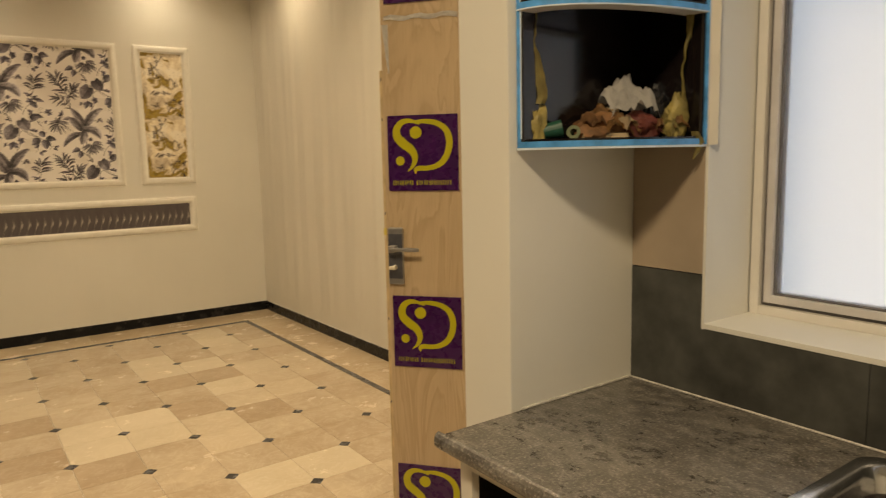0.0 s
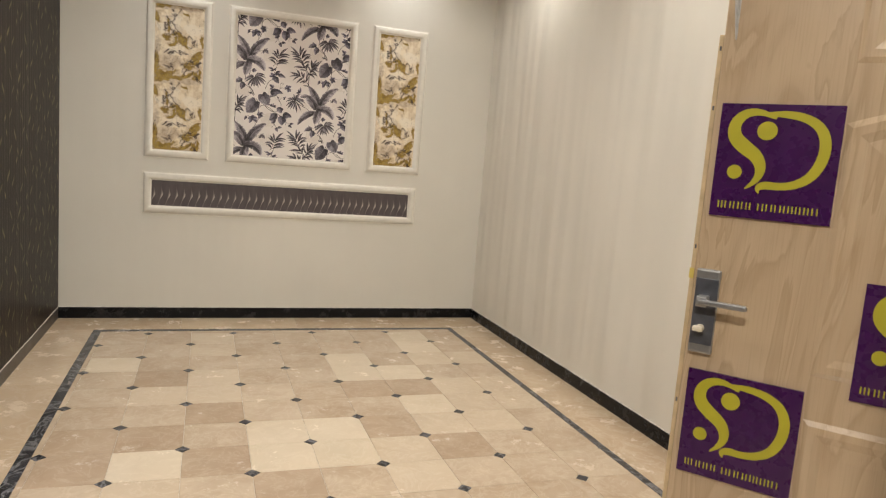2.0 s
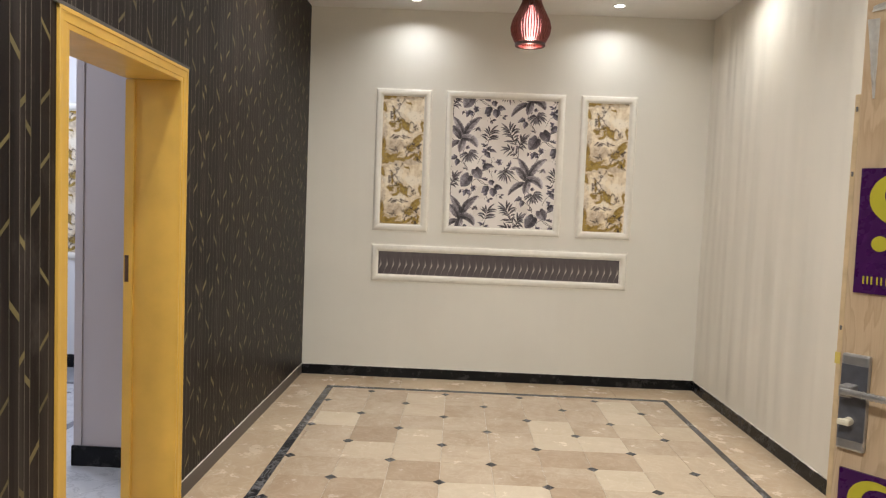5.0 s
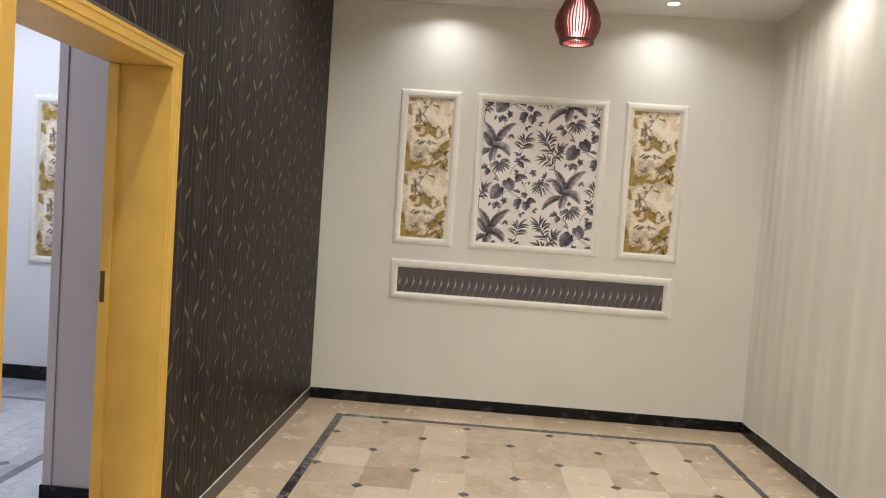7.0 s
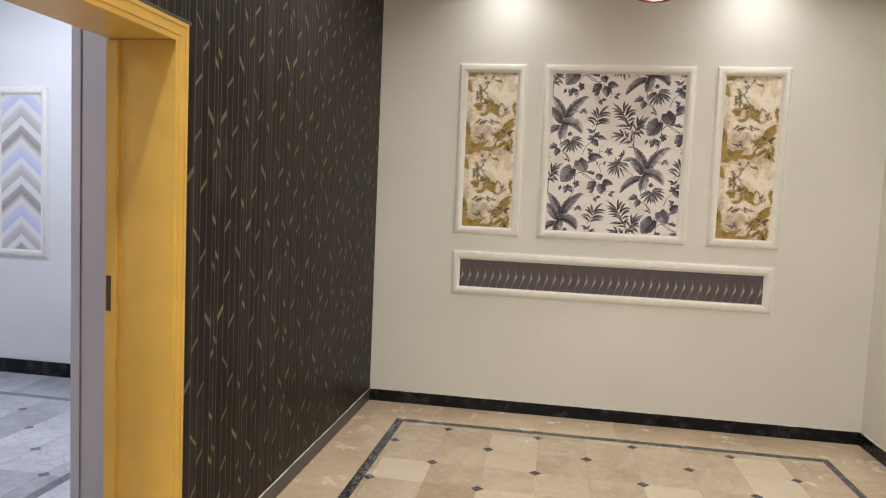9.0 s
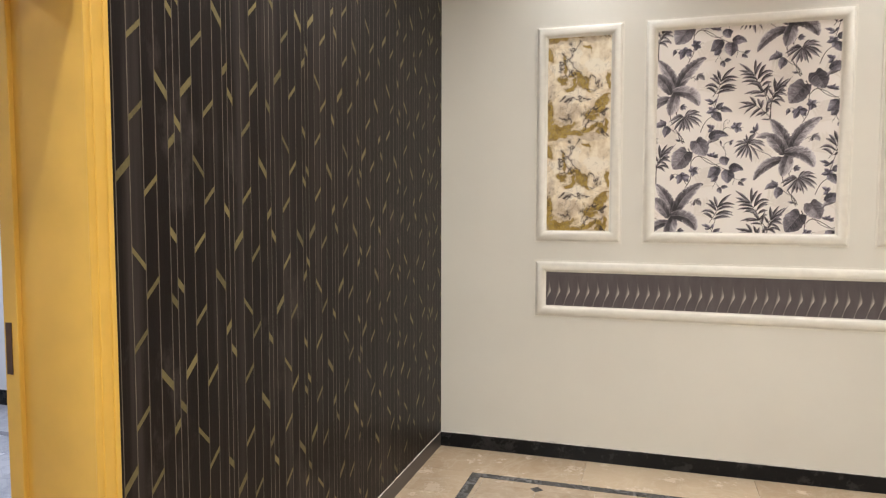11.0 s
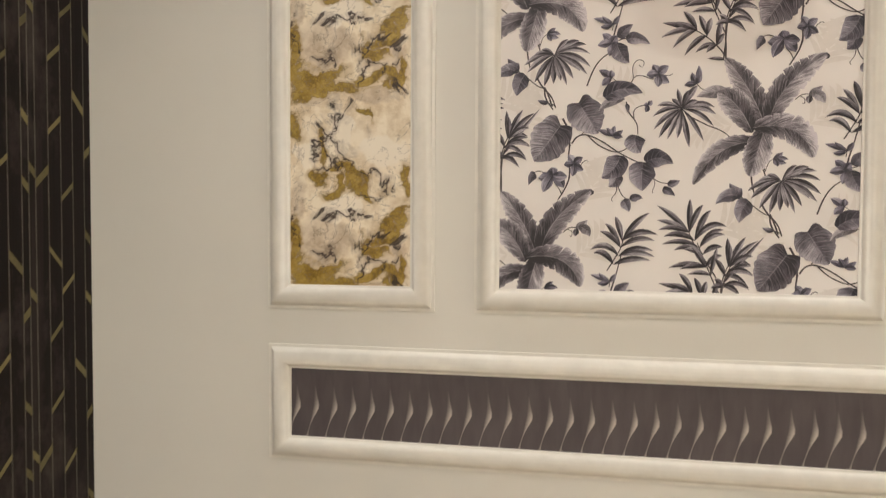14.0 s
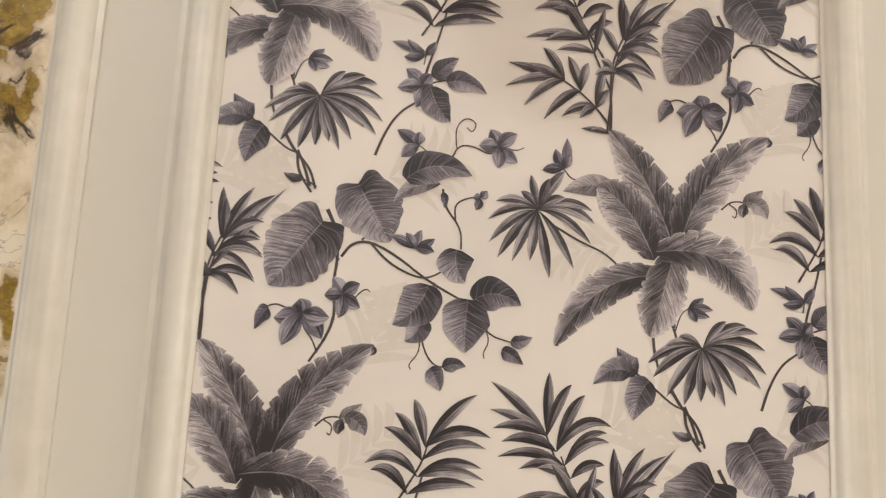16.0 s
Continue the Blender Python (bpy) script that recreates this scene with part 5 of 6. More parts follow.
part("masking_tab", boxes(((-0.0125, 0.001, 1.238), (-0.002, 0.004, 1.262))), plain("yellow_tab_paper", (0.66, 0.52, 0.12), 0.6), leaf, "yellow paper tab")


def film_strip(points, widths, seed):
    """A crumpled strip of wrapping film that clings to the door's face."""
    bm = bmesh.new()
    r = random.Random(seed)
    rows = []
    for (x, z), w in zip(points, widths):
        a = r.uniform(-0.25, 0.25)
        rows.append([bm.verts.new((x + e * w * math.sin(a), -0.0015 - 0.003 * r.random(), z + e * w * math.cos(a))) if abs(points[-1][0] - points[0][0]) > 0.1
                     else bm.verts.new((x + e * w, -0.0015 - 0.003 * r.random(), z)) for e in (-0.5, -0.1, 0.2, 0.5)])
    for a, b in zip(rows, rows[1:]):
        for k in range(3):
            bm.faces.new((a[k], a[k + 1], b[k + 1], b[k]))
    bmesh.ops.solidify(bm, geom=bm.faces[:], thickness=0.0006)
    part("film_strip", bm, WRAP, leaf, "cloudy crumpled wrapping film")


film_strip([(0.012 + 0.026 * k, 1.975 + 0.004 * math.sin(k * 1.7)) for k in range(11)], [0.012 + 0.006 * abs(math.sin(k * 2.3)) for k in range(11)], 2)
film_strip([(0.016 + 0.010 * k / 9, 1.955 - 0.018 * k) for k in range(10)], [0.024 - 0.0022 * k for k in range(10)], 5)

# lock plate with lever and thumb turn
lock = part("lock_plate", boxes(((0.008, -0.016, 1.064), (0.062, -0.0002, 1.266)), bevel=0.005), STEEL, leaf, "brushed steel lock plate")
part("plate_inlay", boxes(((0.0095, -0.0175, 1.086), (0.0605, -0.0155, 1.244)), bevel=0.001), DARK_STEEL, lock, "blue-grey inlay")
bm = boxes(((0.020, -0.052, 1.181), (0.044, -0.015, 1.205)), bevel=0.003)
add_box(bm, (0.024, -0.060, 1.187), (0.132, -0.048, 1.200), 0.004)
for k in range(7):
    add_box(bm, (0.066 + k * 0.009, -0.0606, 1.1864), (0.0675 + k * 0.009, -0.0475, 1.2006))
part("lever", bm, STEEL, lock, "ribbed steel lever handle")
bm = bmesh.new()
add_lathe(bm, ((0.009, 0.0), (0.009, 0.012), (0.006, 0.016)), n=16)
bmesh.ops.transform(bm, matrix=Matrix.Translation((0.032, -0.017, 1.126)) @ Matrix.Rotation(radians(90), 4, "X"), verts=bm.verts[:])
add_box(bm, (0.018, -0.046, 1.121), (0.042, -0.030, 1.133), 0.004)
part("thumb_turn", bm, plain("cream_plastic", (0.72, 0.66, 0.52), 0.4), lock, "cream thumb turn")

# ---- kitchen corner ----
CT, CF = 0.90, 1.118
counter = tagged(empty("countertop", (CF, 0.6, CT)), "grey speckled granite kitchen countertop with rounded edge", "countertop")
SINK = (1.24, 0.55, 1.70, 1.225)
bm = bmesh.new()
XS, YS = (CF, SINK[0], SINK[2], WINDOW_X - 0.002), (-0.8, SINK[1], SINK[3], STUB_S - 0.002)
corner = {(a, b, c): bm.verts.new((XS[a] - CF, YS[b] - 0.6, -0.04 * c)) for a in range(4) for b in range(4) for c in (0, 1)}
for a in range(3):
    for b in range(3):
        if (a, b) != (1, 1):
            bm.faces.new([corner[p] for p in ((a, b, 0), (a + 1, b, 0), (a + 1, b + 1, 0), (a, b + 1, 0))])
            bm.faces.new([corner[p] for p in ((a, b, 1), (a, b + 1, 1), (a + 1, b + 1, 1), (a + 1, b, 1))])
            for (p, q), other in ((((a, b), (a + 1, b)), (a, b - 1)), (((a + 1, b), (a + 1, b + 1)), (a + 1, b)), (((a + 1, b + 1), (a, b + 1)), (a, b + 1)), (((a, b + 1), (a, b)), (a - 1, b))):
                if other == (1, 1) or not (0 <= other[0] < 3 and 0 <= other[1] < 3):
                    bm.faces.new([corner[v] for v in ((*q, 0), (*p, 0), (*p, 1), (*q, 1))])
part("slab", bm, GRANITE, counter)
bm = bmesh.new()
rows = []
for k in range(7):
    a = math.pi * k / 6
    rows.append([bm.verts.new((-0.0201 * math.sin(a) * 0.7, y - 0.6, -0.02 + 0.0199 * math.cos(a))) for y in (-0.8, STUB_S + 0.02)])
for a, b in zip(rows, rows[1:]):
    bm.faces.new((a[0], a[1], b[1], b[0]))
bm.faces.new([r[1] for r in rows])
part("nosing", bm, GRANITE, counter)

structure("trim_counter_bead", boxes(((STUB_X + 0.03, STUB_S - 0.006, CT + 0.0005), (WINDOW_X - 0.015, STUB_S - 0.0005, CT + 0.006)), ((WINDOW_X - 0.0145, -0.79, CT + 0.0005), (WINDOW_X - 0.0092, STUB_S - 0.001, CT + 0.005)), bevel=0.002), PLASTER, "thin bead of cream filler behind the countertop", "filler")

sink = tagged(empty("kitchen_sink", ((SINK[0] + SINK[2]) / 2, (SINK[1] + SINK[3]) / 2, CT)), "stainless steel sink basin set into the granite counter", "sink")
bm = bmesh.new()
HX, HY = (SINK[2] - SINK[0]) / 2, (SINK[3] - SINK[1]) / 2
rows = []
for d, z in ((-0.022, 0.0012), (-0.020, 0.005), (0.0, 0.005), (0.008, 0.0), (0.016, -0.02), (0.028, -0.14), (0.06, -0.165)):
    ring = []
    for cx, cy, a0 in ((HX, HY, 0), (-HX, HY, 90), (-HX, -HY, 180), (HX, -HY, 270)):
        r = 0.05
        for k in range(6):
            a = radians(a0 + 18 * k)
            ring.append(bm.verts.new((math.copysign(abs(cx) - d - r, cx) + r * math.cos(a), math.copysign(abs(cy) - d - r, cy) + r * math.sin(a), z)))
    rows.append(ring)
for a, b in zip(rows, rows[1:]):
    for k in range(24):
        bm.faces.new((a[k], a[(k + 1) % 24], b[(k + 1) % 24], b[k]))
bm.faces.new(rows[-1])
part("basin", bm, CHROME, sink, smooth=True)
bm = bmesh.new()
add_lathe(bm, ((0.04, -0.1645), (0.036, -0.162), (0.018, -0.163)), n=20)
part("drain", bm, STEEL, sink)

base = tagged(empty("base_cabinet", (1.16, 0.6, 0)), "white base cabinet under the counter with open fronts", "cabinet")
bm = bmesh.new()
for y0, y1 in ((-0.8, -0.76), (-0.14, -0.10), (0.54, 0.58), (1.20, 1.24), (1.82, STUB_S - 0.004)):
    add_box(bm, (0, y0 - 0.6, 0.08), (0.02, y1 - 0.6, 0.859))
for z0, z1 in ((0.08, 0.13), (0.815, 0.859)):
    add_box(bm, (0.0005, -1.4, z0), (0.0205, STUB_S - 0.604, z1))
part("face_frame", bm, WHITE_LAM, base)
part("carcass", boxes(((0.30, -1.4, 0.08), (0.595, STUB_S - 0.605, 0.855)), ((0.02, -1.4, 0.08), (0.30, STUB_S - 0.605, 0.10)), ((0.02, STUB_S - 0.620, 0.10), (0.30, STUB_S - 0.605, 0.85))), ESPRESSO, base, "dark brown inside")
part("plinth", boxes(((0.05, -1.4, 0.0), (0.59, STUB_S - 0.605, 0.08))), SKIRT, base)

# wall tiling behind the counter
dado = structure("trim_tiles_grey", boxes(((WINDOW_X - 0.004, -0.8, CT), (WINDOW_X, STUB_S, CT + 0.02))), GROUT, "slate grey splashback tiles behind the counter", "tiles")
for y0, y1, z1 in ((0.660, 1.2605, 1.085), (0.058, 0.656, 1.085), (-0.80, 0.054, 1.085)):
    part("tile", boxes(((WINDOW_X - 0.009, y0, CT + 0.001), (WINDOW_X, y1, z1)), bevel=0.001), GREY_TILE, dado)
part("tile", boxes(((WINDOW_X - 0.009, 1.262, CT + 0.001), (WINDOW_X, STUB_S - 0.001, 1.085)), ((WINDOW_X - 0.009, WIN_N + 0.0045, 1.085), (WINDOW_X, STUB_S - 0.001, 1.211))), GREY_TILE, dado)
part("tile", boxes(((WINDOW_X - 0.009, WIN_N + 0.002, 1.213), (WINDOW_X, STUB_S - 0.001, 1.529)), bevel=0.001), TAN_TILE, dado, "tan wall tile")
structure("trim_window_reveal", boxes(((WINDOW_X - 0.0105, WIN_N - 0.004, WIN_B - 0.012), (WINDOW_X + 0.184, WIN_N + 0.004, WIN_T)), ((WINDOW_X - 0.0115, WIN_S, WIN_B - 0.010), (WINDOW_X + 0.184, WIN_N - 0.0045, WIN_B + 0.003)), bevel=0.001), WALL,
          "ivory painted window reveal and sill", "window reveal")

# window
win = tagged(empty("window_1", (WINDOW_X + 0.205, (WIN_S + WIN_N) / 2, WIN_B)), "sliding window with frosted pane glowing with daylight", "window", kind="structure")
WH, WZ = (WIN_N - WIN_S) / 2 - 0.006, WIN_T - WIN_B


def ring_frame(bm, x0, x1, half, z0, z1, w, bevel=0.002):
    add_box(bm, (x0, -half, z0), (x1, -half + w, z1), bevel)
    add_box(bm, (x0, half - w, z0), (x1, half, z1), bevel)
    add_box(bm, (x0 + 0.0005, -half + w, z0), (x1 - 0.0005, half - w, z0 + w), bevel)
    add_box(bm, (x0 + 0.0005, -half + w, z1 - w), (x1 - 0.0005, half - w, z1), bevel)


bm = bmesh.new()
ring_frame(bm, -0.02, 0.045, WH, 0.001, WZ - 0.004, 0.024)
part("window_frame", bm, PVC, win)
bm = bmesh.new()
ring_frame(bm, -0.004, 0.03, WH - 0.0245, 0.0255, WZ - 0.030, 0.008)
part("gasket", bm, GASKET, win, "black rubber seal")
bm = bmesh.new()
ring_frame(bm, -0.012, 0.032, WH - 0.033, 0.034, WZ - 0.038, 0.020)
part("sash", bm, plain("grey_sash_paint", (0.62, 0.60, 0.60), 0.4), win, "grey metal sash")
bm = bmesh.new()
ring_frame(bm, -0.002, 0.034, WH - 0.0535, 0.0545, WZ - 0.0585, 0.004)
part("inner_gasket", bm, GASKET, win)
FROST = Nodes("frosted_glass")
FROST.bump(FROST.noise(220, 3), 0.25, 0.001)
FROST = FROST.out((0.92, 0.95, 0.98), 0.45, Transmission_Weight=1.0, IOR=1.3)
pane = part("pane", boxes(((0.012, -WH + 0.0535, 0.0545), (0.017, WH - 0.0535, WZ - 0.0585))), FROST, win, "frosted glass")
pane.visible_shadow = False
DAY = glowing("daylight_backdrop", (0.34, 0.54, 1.0), 0.74)
structure("backdrop", boxes(((WINDOW_X + 0.62, -0.6, 0.4), (WINDOW_X + 0.64, 1.84, 3.0))), DAY, "pale daylight outside the window", "daylight")

# open corner cabinet with a quarter-round front
UZ, CHH, SH = 1.53, 0.86, 0.307
CA, CB, CC = (1.343, STUB_S - 0.003), (WINDOW_X - 0.012, WIN_N + 0.004), (WINDOW_X - 0.012, STUB_S - 0.003)
cab = tagged(empty("wall_cabinet", (0, 0, UZ)), "open dark quarter-round corner wall cabinet with blue film on its edges", "cabinet")
FL = math.hypot(CB[0] - CA[0], CB[1] - CA[1])
FDX, FDY = (CB[0] - CA[0]) / FL, (CB[1] - CA[1]) / FL


def front(u, d):
    """A point of the cabinet's plan: u along the front from its wall end, d into the cabinet."""
    return (CA[0] + FDX * u - FDY * d, CA[1] + FDY * u + FDX * d)


def slab_of(points, z0, z1):
    bm = bmesh.new()
    low = [bm.verts.new((*p, z0)) for p in points]
    top = [bm.verts.new((*p, z1)) for p in points]
    n = len(points)
    for k in range(n):
        bm.faces.new((low[k], low[(k + 1) % n], top[(k + 1) % n], top[k]))
    bm.faces.new(low[::-1])
    bm.faces.new(top)
    return bm


def bow(grow, n=18):
    """The rounded front in plan, from one wall to the other, swollen by grow."""
    rx, ry = CC[0] - CA[0] + grow, CC[1] - CB[1] + grow
    return [(CC[0] - rx * math.cos(math.pi / 2 * k / n), CC[1] - ry * math.sin(math.pi / 2 * k / n)) for k in range(n + 1)]


def band(g0, g1, z0, z1):
    """A thin edging along the rounded front."""
    return slab_of(bow(g1) + bow(g0)[::-1], z0, z1)


def rod(u0, u1, d0, d1, z0, z1):
    return slab_of([front(u0, d0), front(u1, d0), front(u1, d1), front(u0, d1)], z0, z1)


for z in (0.0, SH, CHH - 0.018):
    part("shelf", slab_of(bow(-0.003) + [(CC[0] - 0.001, CC[1] - 0.001)], z, z + 0.018), ESPRESSO, cab)
    part("edge_film", band(-0.0035, 0.002, z - 0.0008, z + 0.013), FILM, cab, "blue film on the edge")
part("side_panel", slab_of([front(0.0, 0.002), front(0.016, 0.003), (CC[0] - 0.004, CC[1] - 0.006), CC], 0, CHH), ESPRESSO, cab)
part("side_panel", slab_of([front(FL, 0.002), CC, (CC[0] - 0.006, CC[1] - 0.010), front(FL - 0.016, 0.003)], 0, CHH), ESPRESSO, cab)
for u0, u1 in ((-0.001, 0.006), (FL - 0.007, FL + 0.001)):
    part("edge_film", rod(u0, u1, -0.0045, 0.0015, 0.0, CHH), FILM, cab, "blue film on the edge")
    part("film_lip", rod(u1 - 0.0005, u1 + 0.0025, -0.006, -0.0005, 0.02, CHH), FILM_PALE, cab)
part("shelf_underside", band(-0.050, -0.004, SH - 0.004, SH - 0.0005), WHITE_LAM, cab, "pale strip under the upper shelf")
part("film_lip", band(0.0005, 0.003, SH - 0.004, SH - 0.0008), FILM_PALE, cab)
part("underside", slab_of(bow(-0.001) + [CC], -0.004, -0.0005), WHITE_LAM, cab, "pale underside")
part("film_lip", band(0.0005, 0.003, -0.006, -0.0012), FILM_PALE, cab)
part("filler", slab_of([front(FL + 0.0015, -0.010), front(FL + 0.022, -0.016), (CB[0] + 0.004, CB[1] + 0.03), front(FL + 0.002, 0.01)], -0.002, CHH), WHITE_LAM, cab, "tan filler strip beside the cabinet")

# rubbish in the cabinet
BAG = Nodes("clear_plastic_bag")
BAG.bump(BAG.noise(60, 5), 0.6, 0.004)
BAG = BAG.out((0.78, 0.76, 0.72), 0.30, Alpha=0.6, Transmission_Weight=0.25)
CLOTH = plain("brown_crumpled_paper", (0.24, 0.115, 0.05), 0.7, vary=0.5, scale=40, bump=0.6, fine=60)
RUST = plain("dark_red_scraps", (0.14, 0.03, 0.022), 0.7, vary=0.5, scale=40)
TAPE = plain("yellowed_masking_tape", (0.34, 0.27, 0.09), 0.55, vary=0.4, scale=30, bump=0.5, fine=50)
GREEN = plain("dark_green_plastic", (0.010, 0.075, 0.050), 0.4)
SAGE = plain("pale_green_plastic", (0.17, 0.20, 0.11), 0.5)
OCHRE = plain("pale_card", (0.50, 0.38, 0.24), 0.7)
BLACKBAG = plain("black_glossy_plastic", (0.012, 0.012, 0.014), 0.2)


def crumple(name, label, category, where, size, material, seed, amount=0.35, fine=3.2):
    """A crumpled lump, flat below, with creased facets."""
    bm = bmesh.new()
    bmesh.ops.create_icosphere(bm, subdivisions=4, radius=1.0)
    o = Vector((seed * 3.1, seed * 1.7, seed * 0.9))
    for v in bm.verts:
        k = 1 + amount * noise.noise(v.co * 1.4 + o) + amount * 0.8 * abs(noise.noise(v.co * fine + o)) + 0.10 * noise.noise(v.co * 7 + o)
        v.co = Vector((v.co.x * size[0] * k, v.co.y * size[1] * k, max(v.co.z * size[2] * k, -size[2] * 0.45)))
    low = min(v.co.z for v in bm.verts)
    for v in bm.verts:
        v.co.z -= low
    ob = part(name, bm, material, smooth=True)
    ob.matrix_world = pose(*where)
    return tagged(ob, label, category)


SHELF_Z = UZ + 0.0182
crumple("paper_scrap", "heap of brown crumpled paper in the open cabinet", "paper", (*front(0.235, 0.075), SHELF_Z), (0.085, 0.055, 0.045), CLOTH, 1)
crumple("paper_scrap", "dark red paper scraps beside the plastic bag", "paper", (*front(0.325, 0.055), SHELF_Z), (0.05, 0.04, 0.040), RUST, 2)
crumple("plastic_bag", "shiny black crumpled plastic at the cabinet side", "bag", (*front(0.375, 0.075), SHELF_Z), (0.038, 0.03, 0.085), BLACKBAG, 4)
crumple("paper_scrap", "yellowed crumpled masking paper on the cabinet shelf", "paper", (*front(0.395, 0.035), SHELF_Z), (0.032, 0.022, 0.060), TAPE, 5, 0.5)
crumple("paper_scrap", "yellowed crumpled masking paper in the cabinet corner", "paper", (*front(0.052, 0.028), SHELF_Z), (0.022, 0.016, 0.055), TAPE, 6, 0.5)
bm = bmesh.new()
add_lathe(bm, ((0.017, -0.022), (0.021, 0.022), (0.017, 0.022), (0.014, -0.015)), n=20)
bmesh.ops.transform(bm, matrix=Matrix.Rotation(radians(80), 4, "Y"), verts=bm.verts[:])
cup = part("plastic_cup", bm, GREEN)
cup.matrix_world = pose(*front(0.092, 0.030), SHELF_Z + 0.0215, 0, 0, -40)
tagged(cup, "dark green plastic cup lying on the shelf", "cup")
bm = bmesh.new()
add_lathe(bm, ((0.008, -0.014), (0.016, -0.014), (0.016, 0.014), (0.008, 0.014), (0.008, -0.014)), n=20, close=False)
bmesh.ops.transform(bm, matrix=Matrix.Rotation(radians(90), 4, "Y"), verts=bm.verts[:])
roll = part("tape_roll", bm, SAGE)
roll.matrix_world = pose(*front(0.142, 0.024), SHELF_Z + 0.0162, 0, 0, 40)
tagged(roll, "pale green roll of tape on the shelf", "tape roll")
card = part("card_strip", boxes(((-0.008, -0.055, 0), (0.008, 0.055, 0.012)), bevel=0.001), OCHRE)
card.matrix_world = pose(*front(0.215, 0.014), SHELF_Z, 0, 0, 61)
tagged(card, "pale brown strip of card on the shelf edge", "card")


def scrap_sheet(label, where, size, material, seed, lift, name="paper_scrap", category="paper", crush=0.18):
    """A curled, crushed sheet of paper, draped over what lies below."""
    bm = bmesh.new()
    n = 20
    o = Vector((seed * 2.3, seed * 1.1, 0.5))
    grid = []
    for i in range(n + 1):
        row = []
        for j in range(n + 1):
            u, v = i / n - 0.5, j / n - 0.5
            p = Vector((u * 3.2, v * 3.2, 0)) + o
            z = lift * (1 - 3.2 * (u * u + v * v)) + size * crush * noise.noise(p) + size * crush * 0.6 * abs(noise.noise(p * 2.2)) + size * 0.07 * noise.noise(p * 5.1)
            row.append(bm.verts.new((u * size * (1 + 0.3 * noise.noise(p * 0.9)), v * size * (1 + 0.3 * noise.noise(p * 1.1)), z)))
        grid.append(row)
    for i in range(n):
        for j in range(n):
            bm.faces.new((grid[i][j], grid[i + 1][j], grid[i + 1][j + 1], grid[i][j + 1]))
    low = min(v.co.z for v in bm.verts)
    for v in bm.verts:
        v.co.z -= low
    bmesh.ops.solidify(bm, geom=bm.faces[:], thickness=0.0008)
    ob = part(name, bm, material, smooth=True)
    ob.matrix_world = pose(*where, 0, 0, seed * 37)
    tagged(ob, label, category)


def hanging_tape(label, at, z0, z1, width, seed):
    bm = bmesh.new()
    uv = bm.loops.layers.uv.new("uv")
    r = random.Random(seed)
    rows = []
    for k in range(14):
        s = k / 13
        z = z0 + (z1 - z0) * s
        shift = 0.008 * math.sin(s * 5 + seed) + r.uniform(-0.003, 0.003)
        w = width * (0.7 + 0.5 * math.sin(s * 4 + seed)) / 2
        rows.append([bm.verts.new((at[0] + FDX * (shift + q * w) + FDY * dd, at[1] + FDY * (shift + q * w) - FDX * dd, z)) for q, dd in ((-1, 0.0), (0, 0.005), (1, 0.002 * math.sin(s * 7)))])
    for a, b in zip(rows, rows[1:]):
        for q in (0, 1):
            bm.faces.new((a[q], a[q + 1], b[q + 1], b[q]))
    bmesh.ops.solidify(bm, geom=bm.faces[:], thickness=0.0012)
    tagged(part("masking_tape", bm, TAPE), label, "tape")


TAN_PAPER = plain("orange_brown_paper", (0.30, 0.15, 0.055), 0.65, vary=0.5, scale=35, bump=0.4, fine=60)
for u, d, z, size, lift, stuff_, k in ((0.185, 0.045, 0.006, 0.085, 0.03, CLOTH, 1), (0.245, 0.035, 0.004, 0.10, 0.035, TAN_PAPER, 2), (0.300, 0.045, 0.01, 0.08, 0.03, CLOTH, 3), (0.330, 0.035, 0.004, 0.075, 0.03, RUST, 4),
                                      (0.225, 0.070, 0.035, 0.09, 0.03, TAN_PAPER, 5), (0.380, 0.030, 0.004, 0.07, 0.04, TAPE, 6), (0.160, 0.060, 0.002, 0.06, 0.02, SAGE, 7)):
    scrap_sheet("crushed sheet of waste paper in the open cabinet", (*front(u, d), SHELF_Z + z), size * 0.72, stuff_, k, lift * 0.8, crush=0.26)
    scrap_sheet("torn scrap of waste paper in the open cabinet", (*front(u + 0.022, d - 0.012), SHELF_Z + z + 0.012), size * 0.45, (TAN_PAPER, CLOTH, OCHRE)[k % 3], k + 20, lift * 0.5, crush=0.3)
scrap_sheet("crumpled translucent white plastic bag draped over paper scraps", (*front(0.292, 0.068), SHELF_Z + 0.030), 0.120, BAG, 9, 0.055, "plastic_bag", "bag", 0.34)
hanging_tape("loose strip of yellowed masking tape hanging inside the cabinet", front(0.055, 0.02), UZ + 0.10, UZ + SH, 0.020, 1)
hanging_tape("loose strip of yellowed masking tape hanging inside the cabinet", front(0.420, 0.025), UZ + 0.08, UZ + SH, 0.022, 3)
hanging_tape("peeled masking tape drooping over the cabinet edge", front(0.432, -0.010), UZ - 0.035, UZ + 0.03, 0.020, 5)

# ---- next room's panels ----
framed_panel("tall panel of zigzag watercolour wallpaper in white moulding", -3.80, -3.33, 0.965, 2.31, 7.26, CHEVRON)
framed_panel("tall panel of gold marbled wallpaper in white moulding", -3.0, -2.50, 0.965, 2.31, 7.26, GOLD_PAPER)

# ---- floor pieces ----
TX, TY, OX, OY = 0.307, 0.3055, 0.034, 5.083
FIELD = (-0.300, 2.462, STUB_N - 3.6, 6.985)
DIA, GAP = 0.036, 0.0012


